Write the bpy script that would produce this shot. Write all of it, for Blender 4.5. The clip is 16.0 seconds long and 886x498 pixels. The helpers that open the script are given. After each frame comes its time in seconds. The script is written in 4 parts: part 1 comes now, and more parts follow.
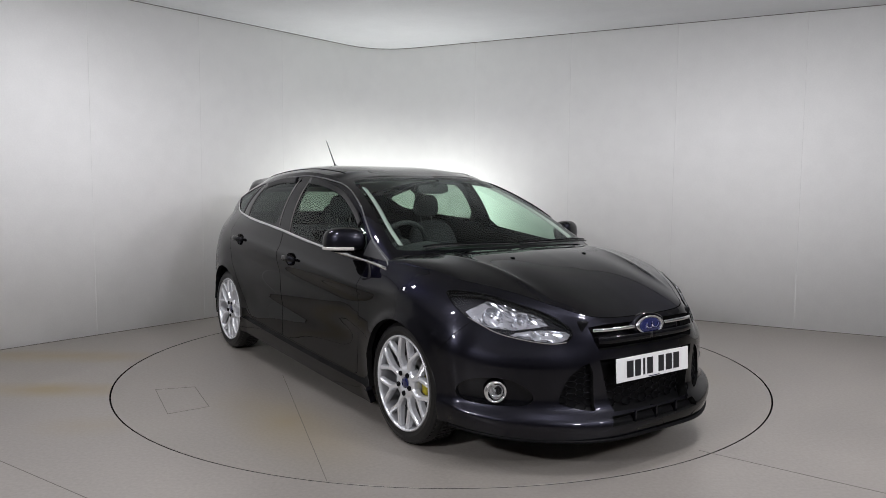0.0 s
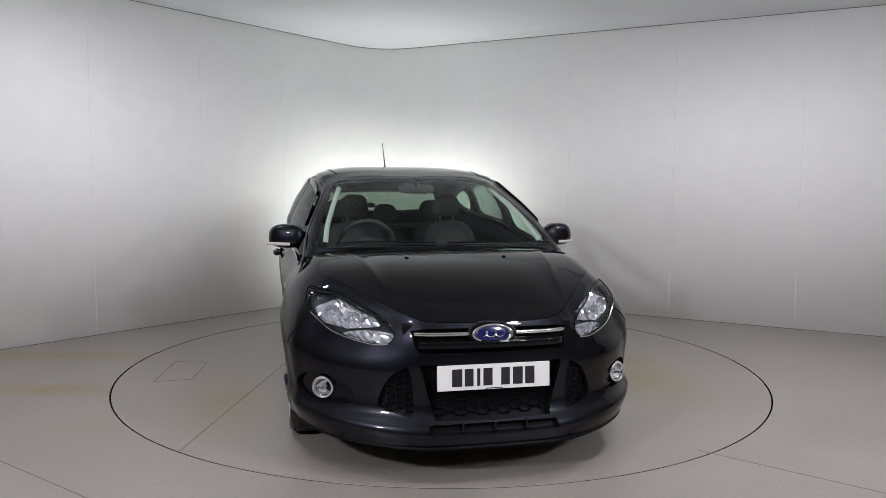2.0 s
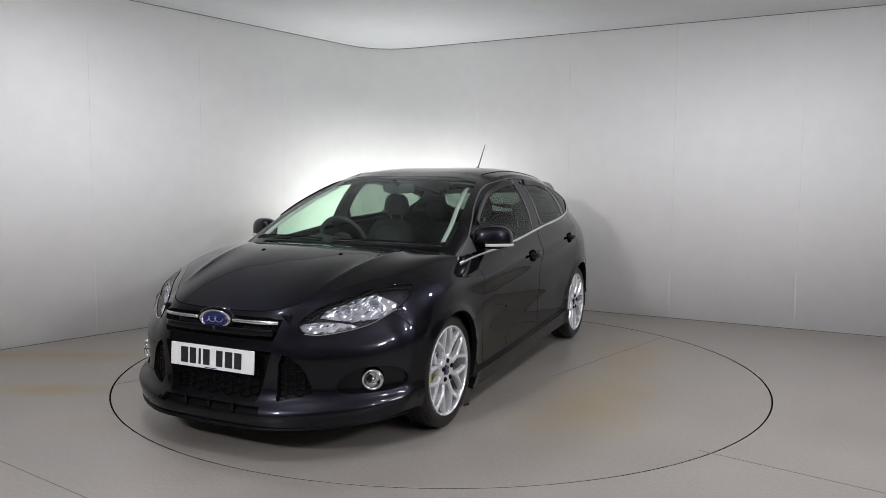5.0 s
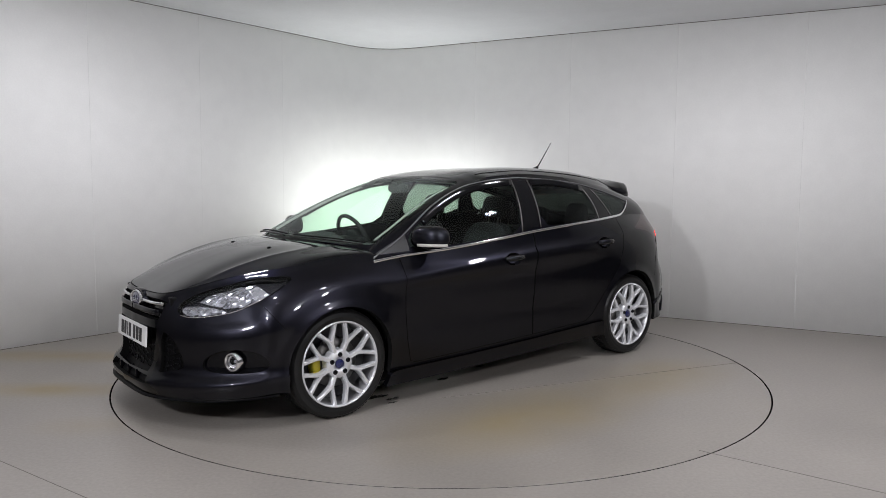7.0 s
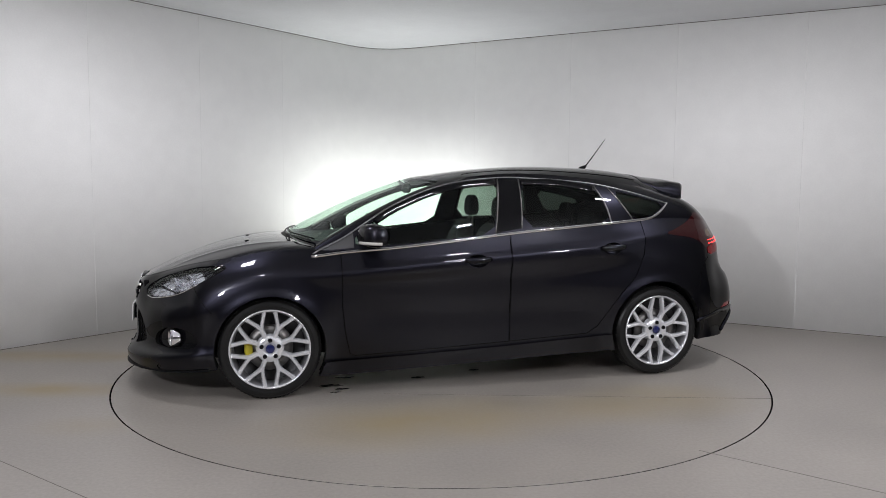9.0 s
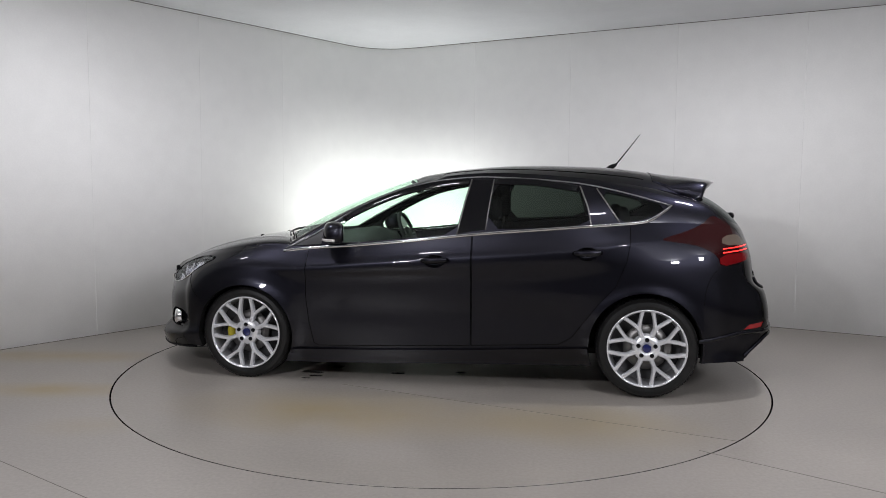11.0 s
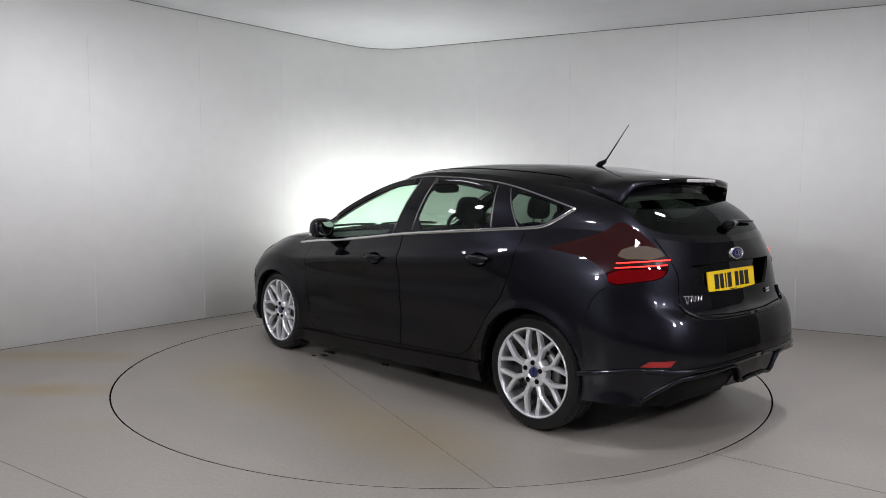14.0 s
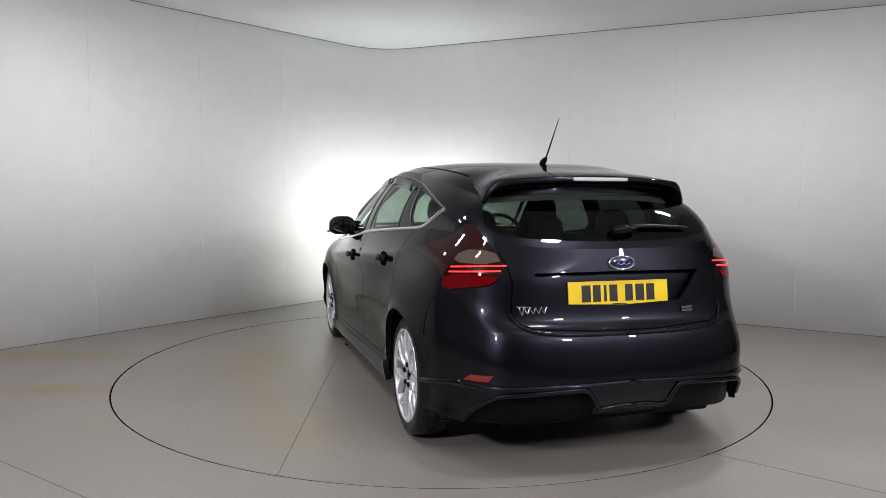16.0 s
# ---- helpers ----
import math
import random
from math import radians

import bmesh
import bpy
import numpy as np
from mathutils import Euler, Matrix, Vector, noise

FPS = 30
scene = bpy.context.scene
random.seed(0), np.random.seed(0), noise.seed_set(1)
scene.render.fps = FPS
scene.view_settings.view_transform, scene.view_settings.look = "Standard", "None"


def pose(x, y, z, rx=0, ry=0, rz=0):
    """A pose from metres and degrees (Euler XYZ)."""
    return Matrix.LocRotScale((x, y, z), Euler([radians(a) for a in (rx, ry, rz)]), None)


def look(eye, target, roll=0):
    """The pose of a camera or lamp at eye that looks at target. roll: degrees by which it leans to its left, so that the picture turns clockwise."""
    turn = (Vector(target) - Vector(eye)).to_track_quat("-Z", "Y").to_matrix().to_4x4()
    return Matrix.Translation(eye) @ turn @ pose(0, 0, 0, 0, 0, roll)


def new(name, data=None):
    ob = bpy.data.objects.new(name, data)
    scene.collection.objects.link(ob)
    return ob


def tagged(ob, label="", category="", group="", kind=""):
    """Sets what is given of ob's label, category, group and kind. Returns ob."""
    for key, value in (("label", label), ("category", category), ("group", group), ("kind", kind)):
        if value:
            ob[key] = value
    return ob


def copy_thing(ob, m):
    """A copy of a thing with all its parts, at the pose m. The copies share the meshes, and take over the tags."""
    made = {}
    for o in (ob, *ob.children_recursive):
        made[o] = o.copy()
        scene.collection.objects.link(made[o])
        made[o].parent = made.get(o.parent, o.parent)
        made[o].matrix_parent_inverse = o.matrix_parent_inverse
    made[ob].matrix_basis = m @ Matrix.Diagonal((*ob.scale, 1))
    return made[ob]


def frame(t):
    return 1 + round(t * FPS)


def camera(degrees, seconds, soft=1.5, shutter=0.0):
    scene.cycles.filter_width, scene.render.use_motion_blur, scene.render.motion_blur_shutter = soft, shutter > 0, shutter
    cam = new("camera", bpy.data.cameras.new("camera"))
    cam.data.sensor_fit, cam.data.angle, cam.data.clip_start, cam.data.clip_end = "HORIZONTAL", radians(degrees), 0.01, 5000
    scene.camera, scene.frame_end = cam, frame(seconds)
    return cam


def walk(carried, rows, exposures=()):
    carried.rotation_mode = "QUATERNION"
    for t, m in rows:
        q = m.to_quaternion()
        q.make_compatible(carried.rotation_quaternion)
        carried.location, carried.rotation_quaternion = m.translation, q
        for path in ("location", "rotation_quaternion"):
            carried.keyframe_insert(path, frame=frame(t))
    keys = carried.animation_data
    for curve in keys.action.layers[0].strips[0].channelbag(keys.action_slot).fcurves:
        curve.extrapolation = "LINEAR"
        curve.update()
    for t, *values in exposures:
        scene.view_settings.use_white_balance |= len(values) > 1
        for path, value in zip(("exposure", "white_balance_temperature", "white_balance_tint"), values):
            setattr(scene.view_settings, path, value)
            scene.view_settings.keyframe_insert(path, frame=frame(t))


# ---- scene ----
# The camera stands still on a stand in front of the turntable; z = 0 is the floor, the turntable turns about the origin.
cam = camera(62.17, 16.0, soft=0.5)
EYE = look((0.0, -5.346, 1.322), (0.0039, 0.0, 0.8552), roll=0.45)
walk(cam, [(0.0, EYE), (16.0, EYE)])

# Heading of the turntable in degrees, against time in seconds.
TURN = [(0.0, -54.8), (0.5, -58.6), (1.0, -64.25), (1.5, -70.5), (2.0, -77.1), (2.5, -83.4), (3.0, -89.9), (3.5, -96.15),
        (4.0, -102.7), (4.8, -112.9), (5.6, -123.1), (6.5, -134.6), (7.0, -141.0), (7.5, -147.15), (8.0, -153.4), (8.5, -159.5),
        (9.0, -165.6), (9.8, -175.4), (10.6, -185.1), (11.5, -196.0), (12.0, -202.2), (12.5, -208.4), (13.0, -214.8),
        (13.5, -221.2), (14.0, -227.65), (14.5, -233.95), (15.0, -240.4), (15.5, -246.75), (16.0, -253.2)]
CAR_ON_TABLE = (-0.078, -0.242)

# ---- light ----
world = bpy.data.worlds.new("studio_dark")
world.use_nodes = True
world.node_tree.nodes["Background"].inputs[0].default_value = (0.6, 0.65, 0.7, 1)
world.node_tree.nodes["Background"].inputs[1].default_value = 0.02
scene.world = world


WHITE = (0.98, 0.975, 1.035)


def area_lamp(name, eye, target, size, watts, colour=(1, 1, 1), size_y=None):
    d = bpy.data.lights.new(name, "AREA")
    d.energy, d.color, d.shape, d.size, d.size_y = watts, colour, "RECTANGLE", size, size_y or size
    ob = new(name, d)
    ob.matrix_world = look(eye, target)
    return ob


# two softboxes on either side of the camera, small floodlights under the ceiling, and a floodlight in the far corner
# behind the car
area_lamp("softbox_and_fill", (-2.6, -5.4, 2.68), (0.9, 1.2, 0.5), 0.32, 100, WHITE, 0.26)
area_lamp("softbox_and_fill", (2.8, -5.4, 2.68), (-0.6, 1.0, 0.5), 0.32, 50, WHITE, 0.26)
# added fill for the right wall, with no known lamp behind it
area_lamp("softbox_and_fill", (3.7, -4.2, 2.6), (1.6, 2.3, 0.2), 0.32, 48, WHITE, 0.26)
# the last two, at y = -2.6, are fill added to brighten the front floor
for lx, ly, power in ((2.4, -0.6, 33), (-2.7, -0.2, 4.5), (-1.9, -0.6, 17), (1.2, -2.6, 21), (-1.2, -2.6, 16)):
    area_lamp("ceiling_flood_and_fill", (lx, ly, 2.86), (lx, ly + 0.02, 0.0), 0.28, power, WHITE, 0.13)
area_lamp("corner_flood_and_fill", (-0.42, 2.32, 0.34), (-0.79, 3.5, 0.85), 0.5, 19, (0.96, 1, 0.95))
# uplight added to brighten the ceiling near the corner
area_lamp("corner_flood_and_fill", (-0.30, 2.40, 0.55), (-0.20, 2.9, 2.9), 0.3, 15, (0.96, 0.98, 1.0))


# ---- materials ----
def links(mat):
    return mat.node_tree.nodes, mat.node_tree.links


def plain(name, colour, rough=0.5, metal=0.0, coat=0.0, bump=0.0, scale=40.0, vary=0.0, emit=None, strength=0.0, spec=0.5, coat_ior=1.5):
    """A principled material with two scales of variation in colour and relief."""
    mat = bpy.data.materials.new(name)
    mat.use_nodes = True
    n, l = links(mat)
    b = n["Principled BSDF"]
    b.inputs["Base Color"].default_value = (*colour, 1)
    b.inputs["Roughness"].default_value = rough
    b.inputs["Metallic"].default_value = metal
    b.inputs["Coat Weight"].default_value = coat
    b.inputs["Coat Roughness"].default_value = 0.015
    b.inputs["Specular IOR Level"].default_value = spec
    b.inputs["Coat IOR"].default_value = coat_ior
    if emit:
        b.inputs["Emission Color"].default_value = (*emit, 1)
        b.inputs["Emission Strength"].default_value = strength
    if vary or bump:
        co = n.new("ShaderNodeTexCoord")
        fine = n.new("ShaderNodeTexNoise")
        fine.inputs["Scale"].default_value, fine.inputs["Detail"].default_value = scale, 6
        wide = n.new("ShaderNodeTexNoise")
        wide.inputs["Scale"].default_value, wide.inputs["Detail"].default_value = scale / 14, 3
        l.new(co.outputs["Object"], fine.inputs["Vector"])
        l.new(co.outputs["Object"], wide.inputs["Vector"])
        if vary:
            both = n.new("ShaderNodeMath")
            both.operation = "ADD"
            l.new(fine.outputs["Fac"], both.inputs[0])
            l.new(wide.outputs["Fac"], both.inputs[1])
            ramp = n.new("ShaderNodeMapRange")
            ramp.inputs["From Min"].default_value, ramp.inputs["From Max"].default_value = 0.7, 1.3
            ramp.inputs["To Min"].default_value, ramp.inputs["To Max"].default_value = 1 - vary, 1 + vary
            l.new(both.outputs[0], ramp.inputs["Value"])
            mul = n.new("ShaderNodeVectorMath")
            mul.operation = "SCALE"
            mul.inputs[0].default_value = colour
            l.new(ramp.outputs[0], mul.inputs["Scale"])
            l.new(mul.outputs[0], b.inputs["Base Color"])
        if bump:
            bp = n.new("ShaderNodeBump")
            bp.inputs["Strength"].default_value, bp.inputs["Distance"].default_value = bump, 0.002
            l.new(fine.outputs["Fac"], bp.inputs["Height"])
            l.new(bp.outputs[0], b.inputs["Normal"])
    return mat


def glass(name, colour, tint):
    """Car glass: a thin pane that lets the view through with a tint and mirrors at grazing angles."""
    mat = bpy.data.materials.new(name)
    mat.use_nodes = True
    n, l = links(mat)
    n.remove(n["Principled BSDF"])
    clear = n.new("ShaderNodeBsdfTransparent")
    clear.inputs[0].default_value = (*colour, 1)
    shine = n.new("ShaderNodeBsdfGlossy")
    shine.inputs["Roughness"].default_value = 0.004
    shine.inputs["Color"].default_value = (0.9, 0.95, 0.95, 1)
    edge_on = n.new("ShaderNodeLayerWeight")
    edge_on.inputs["Blend"].default_value = 0.5
    steep = n.new("ShaderNodeMath")
    steep.operation, steep.inputs[1].default_value = "POWER", 4.5
    l.new(edge_on.outputs["Facing"], steep.inputs[0])
    f = n.new("ShaderNodeMapRange")
    f.inputs["To Min"].default_value, f.inputs["To Max"].default_value = tint, 0.5
    l.new(steep.outputs[0], f.inputs["Value"])
    mix = n.new("ShaderNodeMixShader")
    l.new(f.outputs[0], mix.inputs[0])
    l.new(clear.outputs[0], mix.inputs[1])
    l.new(shine.outputs[0], mix.inputs[2])
    l.new(mix.outputs[0], n["Material Output"].inputs[0])
    return mat


def floor_paint(name, colour, stains):
    """Grey-brown floor paint with fine grit, scuffs and soft yellow stains round the places given (x, y, radius x, radius y)."""
    mat = plain(name, colour, 0.42, bump=0.09, scale=150.0)
    n, l = links(mat)
    b = n["Principled BSDF"]
    co = n.new("ShaderNodeTexCoord")
    wide = n.new("ShaderNodeTexNoise")
    wide.inputs["Scale"].default_value, wide.inputs["Detail"].default_value = 1.9, 12
    l.new(co.outputs["Object"], wide.inputs["Vector"])
    fine = n.new("ShaderNodeTexNoise")
    fine.inputs["Scale"].default_value, fine.inputs["Detail"].default_value = 55, 4
    l.new(co.outputs["Object"], fine.inputs["Vector"])
    add = n.new("ShaderNodeMath")
    add.operation = "ADD"
    l.new(wide.outputs["Fac"], add.inputs[0])
    l.new(fine.outputs["Fac"], add.inputs[1])
    rng = n.new("ShaderNodeMapRange")
    rng.inputs["From Min"].default_value, rng.inputs["From Max"].default_value = 0.6, 1.4
    rng.inputs["To Min"].default_value, rng.inputs["To Max"].default_value = 0.84, 1.16
    l.new(add.outputs[0], rng.inputs["Value"])
    tone = n.new("ShaderNodeVectorMath")
    tone.operation = "SCALE"
    tone.inputs[0].default_value = colour
    l.new(rng.outputs[0], tone.inputs["Scale"])
    last = tone.outputs[0]
    for sx, sy, rx, ry, strength in stains:
        mp = n.new("ShaderNodeMapping")
        mp.vector_type = "TEXTURE"
        mp.inputs["Location"].default_value = (sx, sy, 0)
        mp.inputs["Scale"].default_value = (rx, ry, 1)
        l.new(co.outputs["Object"], mp.inputs["Vector"])
        ball = n.new("ShaderNodeTexGradient")
        ball.gradient_type = "SPHERICAL"
        l.new(mp.outputs[0], ball.inputs["Vector"])
        k = n.new("ShaderNodeMath")
        k.operation = "MULTIPLY"
        l.new(ball.outputs["Fac"], k.inputs[0])
        l.new(wide.outputs["Fac"], k.inputs[1])
        k2 = n.new("ShaderNodeMath")
        k2.operation = "MULTIPLY"
        k2.inputs[1].default_value = strength
        l.new(k.outputs[0], k2.inputs[0])
        mx = n.new("ShaderNodeMixRGB")
        mx.inputs[2].default_value = (0.25, 0.203, 0.118, 1)
        l.new(k2.outputs[0], mx.inputs[0])
        l.new(last, mx.inputs[1])
        last = mx.outputs[0]
    l.new(last, b.inputs["Base Color"])
    rr = n.new("ShaderNodeMapRange")
    rr.inputs["To Min"].default_value, rr.inputs["To Max"].default_value = 0.28, 0.50
    l.new(wide.outputs["Fac"], rr.inputs["Value"])
    l.new(rr.outputs[0], b.inputs["Roughness"])
    return mat


WALL = plain("white_wall_paint", (0.80, 0.80, 0.78), 0.62, bump=0.05, scale=90, vary=0.025)
CEILING = plain("grey_ceiling_paint", (0.77, 0.78, 0.80), 0.7, bump=0.06, scale=60, vary=0.03)
FLOOR = floor_paint("grey_floor_paint", (0.255, 0.235, 0.212), [(-2.5, -0.75, 0.85, 0.2, 2.0), (-2.9, 0.15, 1.0, 0.24, 1.9), (-1.9, -1.45, 0.4, 0.2, 0.7)])
DISC = floor_paint("turntable_paint", (0.25, 0.23, 0.205), [(0.35, 1.25, 1.2, 0.5, 1.8), (-1.0, 1.2, 0.8, 0.45, 1.5), (0.6, -1.5, 0.9, 0.35, 1.2), (1.75, -0.3, 0.25, 0.6, 0.7)])
# also colours the strip that paints the ceiling's shadow gap
JOINT = plain("joint_dirt_and_gap_shade", (0.145, 0.13, 0.115), 0.8)
GAP = plain("dark_gap", (0.006, 0.006, 0.006), 0.9, spec=0.05)
SEAM = plain("seam_filler", (0.70, 0.70, 0.68), 0.7)
UNSEEN_GREY = plain("unseen_wall_grey", (0.34, 0.34, 0.35), 0.9, bump=0.2, scale=30, vary=0.15)
PAINT = plain("black_metallic_paint", (0.0138, 0.0138, 0.0194), 0.38, metal=1.0, coat=1.0, spec=0.02, coat_ior=1.36)
PAINT.node_tree.nodes["Principled BSDF"].inputs["Specular Tint"].default_value = (0.05, 0.05, 0.075, 1)
TRIM = plain("black_trim", (0.0045, 0.0045, 0.005), 0.45, spec=0.08)
GLOSSTRIM = plain("gloss_black_trim", (0.004, 0.004, 0.005), 0.08, spec=0.25)
RUBBER = plain("tyre_rubber", (0.008, 0.008, 0.008), 0.36, bump=0.15, scale=60, spec=0.3)
ALLOY = plain("silver_alloy", (0.74, 0.75, 0.77), 0.24, metal=0.55, bump=0.03, scale=200)
BARREL = plain("satin_barrel_alloy", (0.30, 0.30, 0.31), 0.4, metal=0.7)
CHROME = plain("chrome", (0.85, 0.85, 0.86), 0.08, metal=1.0)
STEEL = plain("brake_steel", (0.16, 0.155, 0.15), 0.4, metal=0.9)
DARKMETAL = plain("dark_metal", (0.03, 0.03, 0.032), 0.5, metal=0.4)
YELLOW = plain("yellow_caliper_paint", (0.36, 0.30, 0.012), 0.45)
CLEARGLASS = glass("clear_glass", (0.74, 0.89, 0.79), 0.03)
REARGLASS = glass("dark_rear_glass", (0.105, 0.125, 0.11), 0.03)
PRIVACY = glass("dark_tinted_glass", (0.19, 0.225, 0.20), 0.03)
LENS = glass("lamp_lens", (0.95, 0.96, 0.98), 0.03)
REDLENS = plain("red_lamp_lens", (0.017, 0.0006, 0.0011), 0.1, coat=1.0, spec=0.0, coat_ior=1.5)
REDLENSGLOW = plain("red_lens_with_glow", (0.12, 0.002, 0.0035), 0.1, coat=1.0, spec=0.0, coat_ior=1.3)
REDGLOW = plain("glowing_red_bar", (0.6, 0.02, 0.02), 0.3, emit=(1, 0.025, 0.02), strength=2.6)
AMBERLENS = plain("smoked_lens", (0.085, 0.066, 0.052), 0.08, coat=1.0, spec=0.0, coat_ior=1.3)
PLATEWHITE = plain("white_plate", (0.78, 0.78, 0.77), 0.35, vary=0.02)
PLATEYELLOW = plain("yellow_plate", (0.90, 0.60, 0.015), 0.35, vary=0.02)
REFLECTOR_SILVER = plain("bright_reflector", (0.72, 0.73, 0.77), 0.15, metal=0.85)
LAMPGREY = plain("lamp_housing_black", (0.022, 0.022, 0.026), 0.25, spec=0.4)
INK = plain("black_ink", (0.01, 0.01, 0.012), 0.5)
BLUE = plain("blue_enamel", (0.008, 0.012, 0.075), 0.15, coat=1.0)
CLOTH = plain("dark_cloth", (0.015, 0.015, 0.017), 0.9, bump=0.06, scale=120, vary=0.1)
GREYCLOTH = plain("grey_cloth", (0.03, 0.031, 0.033), 0.9, bump=0.06, scale=120, vary=0.1)
DASH = plain("dashboard_plastic", (0.018, 0.019, 0.02), 0.6, bump=0.2, scale=300)
HEADLINER = plain("pale_headliner", (0.42, 0.42, 0.40), 0.9, bump=0.1, scale=200)
MIRROR = plain("mirror_glass", (0.9, 0.9, 0.9), 0.02, metal=1.0)


# ---- mesh helpers ----
def put(name, bm, material, parent=None, label="", smooth=True):
    """Links a bmesh as one mesh object, under a thing or a part if one is given."""
    me = bpy.data.meshes.new(name)
    for f in bm.faces:
        f.smooth = smooth
    bm.to_mesh(me)
    bm.free()
    me.materials.append(material)
    me.materials.append(GAP)
    ob = new(name, me)
    if parent:
        ob.parent = parent
    if label:
        tagged(ob, label)
    return ob


def box(bm, x0, x1, y0, y1, z0, z1, bevel=0.0, m=None):
    vs = [bm.verts.new((x, y, z)) for x in (x0, x1) for y in (y0, y1) for z in (z0, z1)]
    fs = [bm.faces.new([vs[i] for i in q]) for q in ((0, 1, 3, 2), (4, 6, 7, 5), (0, 4, 5, 1), (2, 3, 7, 6), (0, 2, 6, 4), (1, 5, 7, 3))]
    if bevel:
        es = list({e for f in fs for e in f.edges})
        r = bmesh.ops.bevel(bm, geom=es, offset=bevel, segments=3, affect="EDGES", profile=0.5)
        vs = list({v for f in r["faces"] for v in f.verts} | {v for v in vs if v.is_valid})
    if m is not None:
        for v in vs:
            v.co = m @ v.co
    return vs


def lathe(bm, profile, steps, m=None, arc=math.tau, closed=False):
    """Turns a profile of (radius, height) about z."""
    rows = []
    full = abs(arc - math.tau) < 1e-6
    for i in range(steps if full else steps + 1):
        a = arc * i / steps
        rows.append([bm.verts.new((r * math.cos(a), r * math.sin(a), h)) for r, h in profile])
    k = len(profile)
    for i in range(steps):
        a, b = rows[i], rows[(i + 1) % len(rows)]
        for j in range(k if closed else k - 1):
            bm.faces.new((a[j], b[j], b[(j + 1) % k], a[(j + 1) % k]))
    if m is not None:
        for r in rows:
            for v in r:
                v.co = m @ v.co
    return rows


def tube(bm, pts, radius, sides=8, cap=True, flat=1.0):
    """A round bar along a line of points; radius may be a list."""
    pts = [Vector(p) for p in pts]
    rad = radius if isinstance(radius, (list, tuple)) else [radius] * len(pts)
    rows = []
    for i, p in enumerate(pts):
        d = (pts[min(i + 1, len(pts) - 1)] - pts[max(i - 1, 0)]).normalized()
        up = Vector((0, 0, 1)) if abs(d.z) < 0.9 else Vector((0, 1, 0))
        a = d.cross(up).normalized()
        b = a.cross(d)
        rows.append([bm.verts.new(p + rad[i] * (a * math.cos(math.tau * k / sides) + b * flat * math.sin(math.tau * k / sides))) for k in range(sides)])
    for r, q in zip(rows, rows[1:]):
        for k in range(sides):
            bm.faces.new((r[k], r[(k + 1) % sides], q[(k + 1) % sides], q[k]))
    if cap:
        bm.faces.new(rows[0][::-1])
        bm.faces.new(rows[-1])


def spline(points, sub):
    """Catmull-Rom curve through the points, sub steps to each span (numpy rows)."""
    p = np.array(points, float)
    p = np.vstack([2 * p[0] - p[1], p, 2 * p[-1] - p[-2]])
    out = []
    for i in range(1, len(p) - 2):
        for k in range(sub):
            t = k / sub
            a, b, c, d = p[i - 1], p[i], p[i + 1], p[i + 2]
            out.append(0.5 * (2 * b + (c - a) * t + (2 * a - 5 * b + 4 * c - d) * t * t + (3 * b - a - 3 * c + d) * t ** 3))
    out.append(p[-2])
    return np.array(out)


# ---- the studio ----
WALL_DIR_L, WALL_DIR_R = Vector((0.6327, 0.7744)), Vector((0.8844, -0.4668))
CORNER, CEIL = Vector((-0.794, 3.623)), 2.91


def wall_line():
    """Inner face of the wall seen from above: along the left wall, round the corner, along the right wall, and closed behind the camera."""
    t = 0.52
    a, b = CORNER - WALL_DIR_L * t, CORNER + WALL_DIR_R * t
    pts = [CORNER - WALL_DIR_L * 6.2]
    for i in range(17):
        k = i / 16
        pts.append(a * (1 - k) ** 2 + CORNER * 2 * k * (1 - k) + b * k * k)
    pts.append(CORNER + WALL_DIR_R * 7.6)
    return pts


def strip_wall(name, pts, thick, z1, material):
    bm = bmesh.new()
    rows = []
    for i, p in enumerate(pts):
        d = (pts[min(i + 1, len(pts) - 1)] - pts[max(i - 1, 0)]).normalized()
        n = Vector((-d.y, d.x))
        q = p + n * thick
        rows.append([bm.verts.new(c) for c in ((p.x, p.y, 0), (p.x, p.y, z1), (q.x, q.y, z1), (q.x, q.y, 0))])
    for r, s in zip(rows, rows[1:]):
        for k in range(4):
            bm.faces.new((r[k], s[k], s[(k + 1) % 4], r[(k + 1) % 4]))
    bm.faces.new(rows[0][::-1])
    bm.faces.new(rows[-1])
    bmesh.ops.recalc_face_normals(bm, faces=bm.faces)
    ob = put(name, bm, material, smooth=False)
    for poly in ob.data.polygons:
        poly.use_smooth = abs(poly.normal.z) < 0.5
    return tagged(ob, kind="structure")


line = wall_line()
wall_studio = strip_wall("wall_studio", line, 0.12, CEIL, WALL)
tagged(wall_studio, "white painted studio wall with a rounded corner and faint panel joints", "wall")
end_l, end_r = line[0], line[-1]
# unseen wall added behind the camera; its grey sets what the car reflects
back = [Vector((end_r.x + 0.05, end_r.y)), Vector((4.6, -8.4)), Vector((-4.9, -8.4)), Vector((end_l.x - 0.05, end_l.y))]
wall_back = strip_wall("wall_back", back, 0.12, CEIL, UNSEEN_GREY)
tagged(wall_back, "unseen grey wall added to close the studio", "wall")

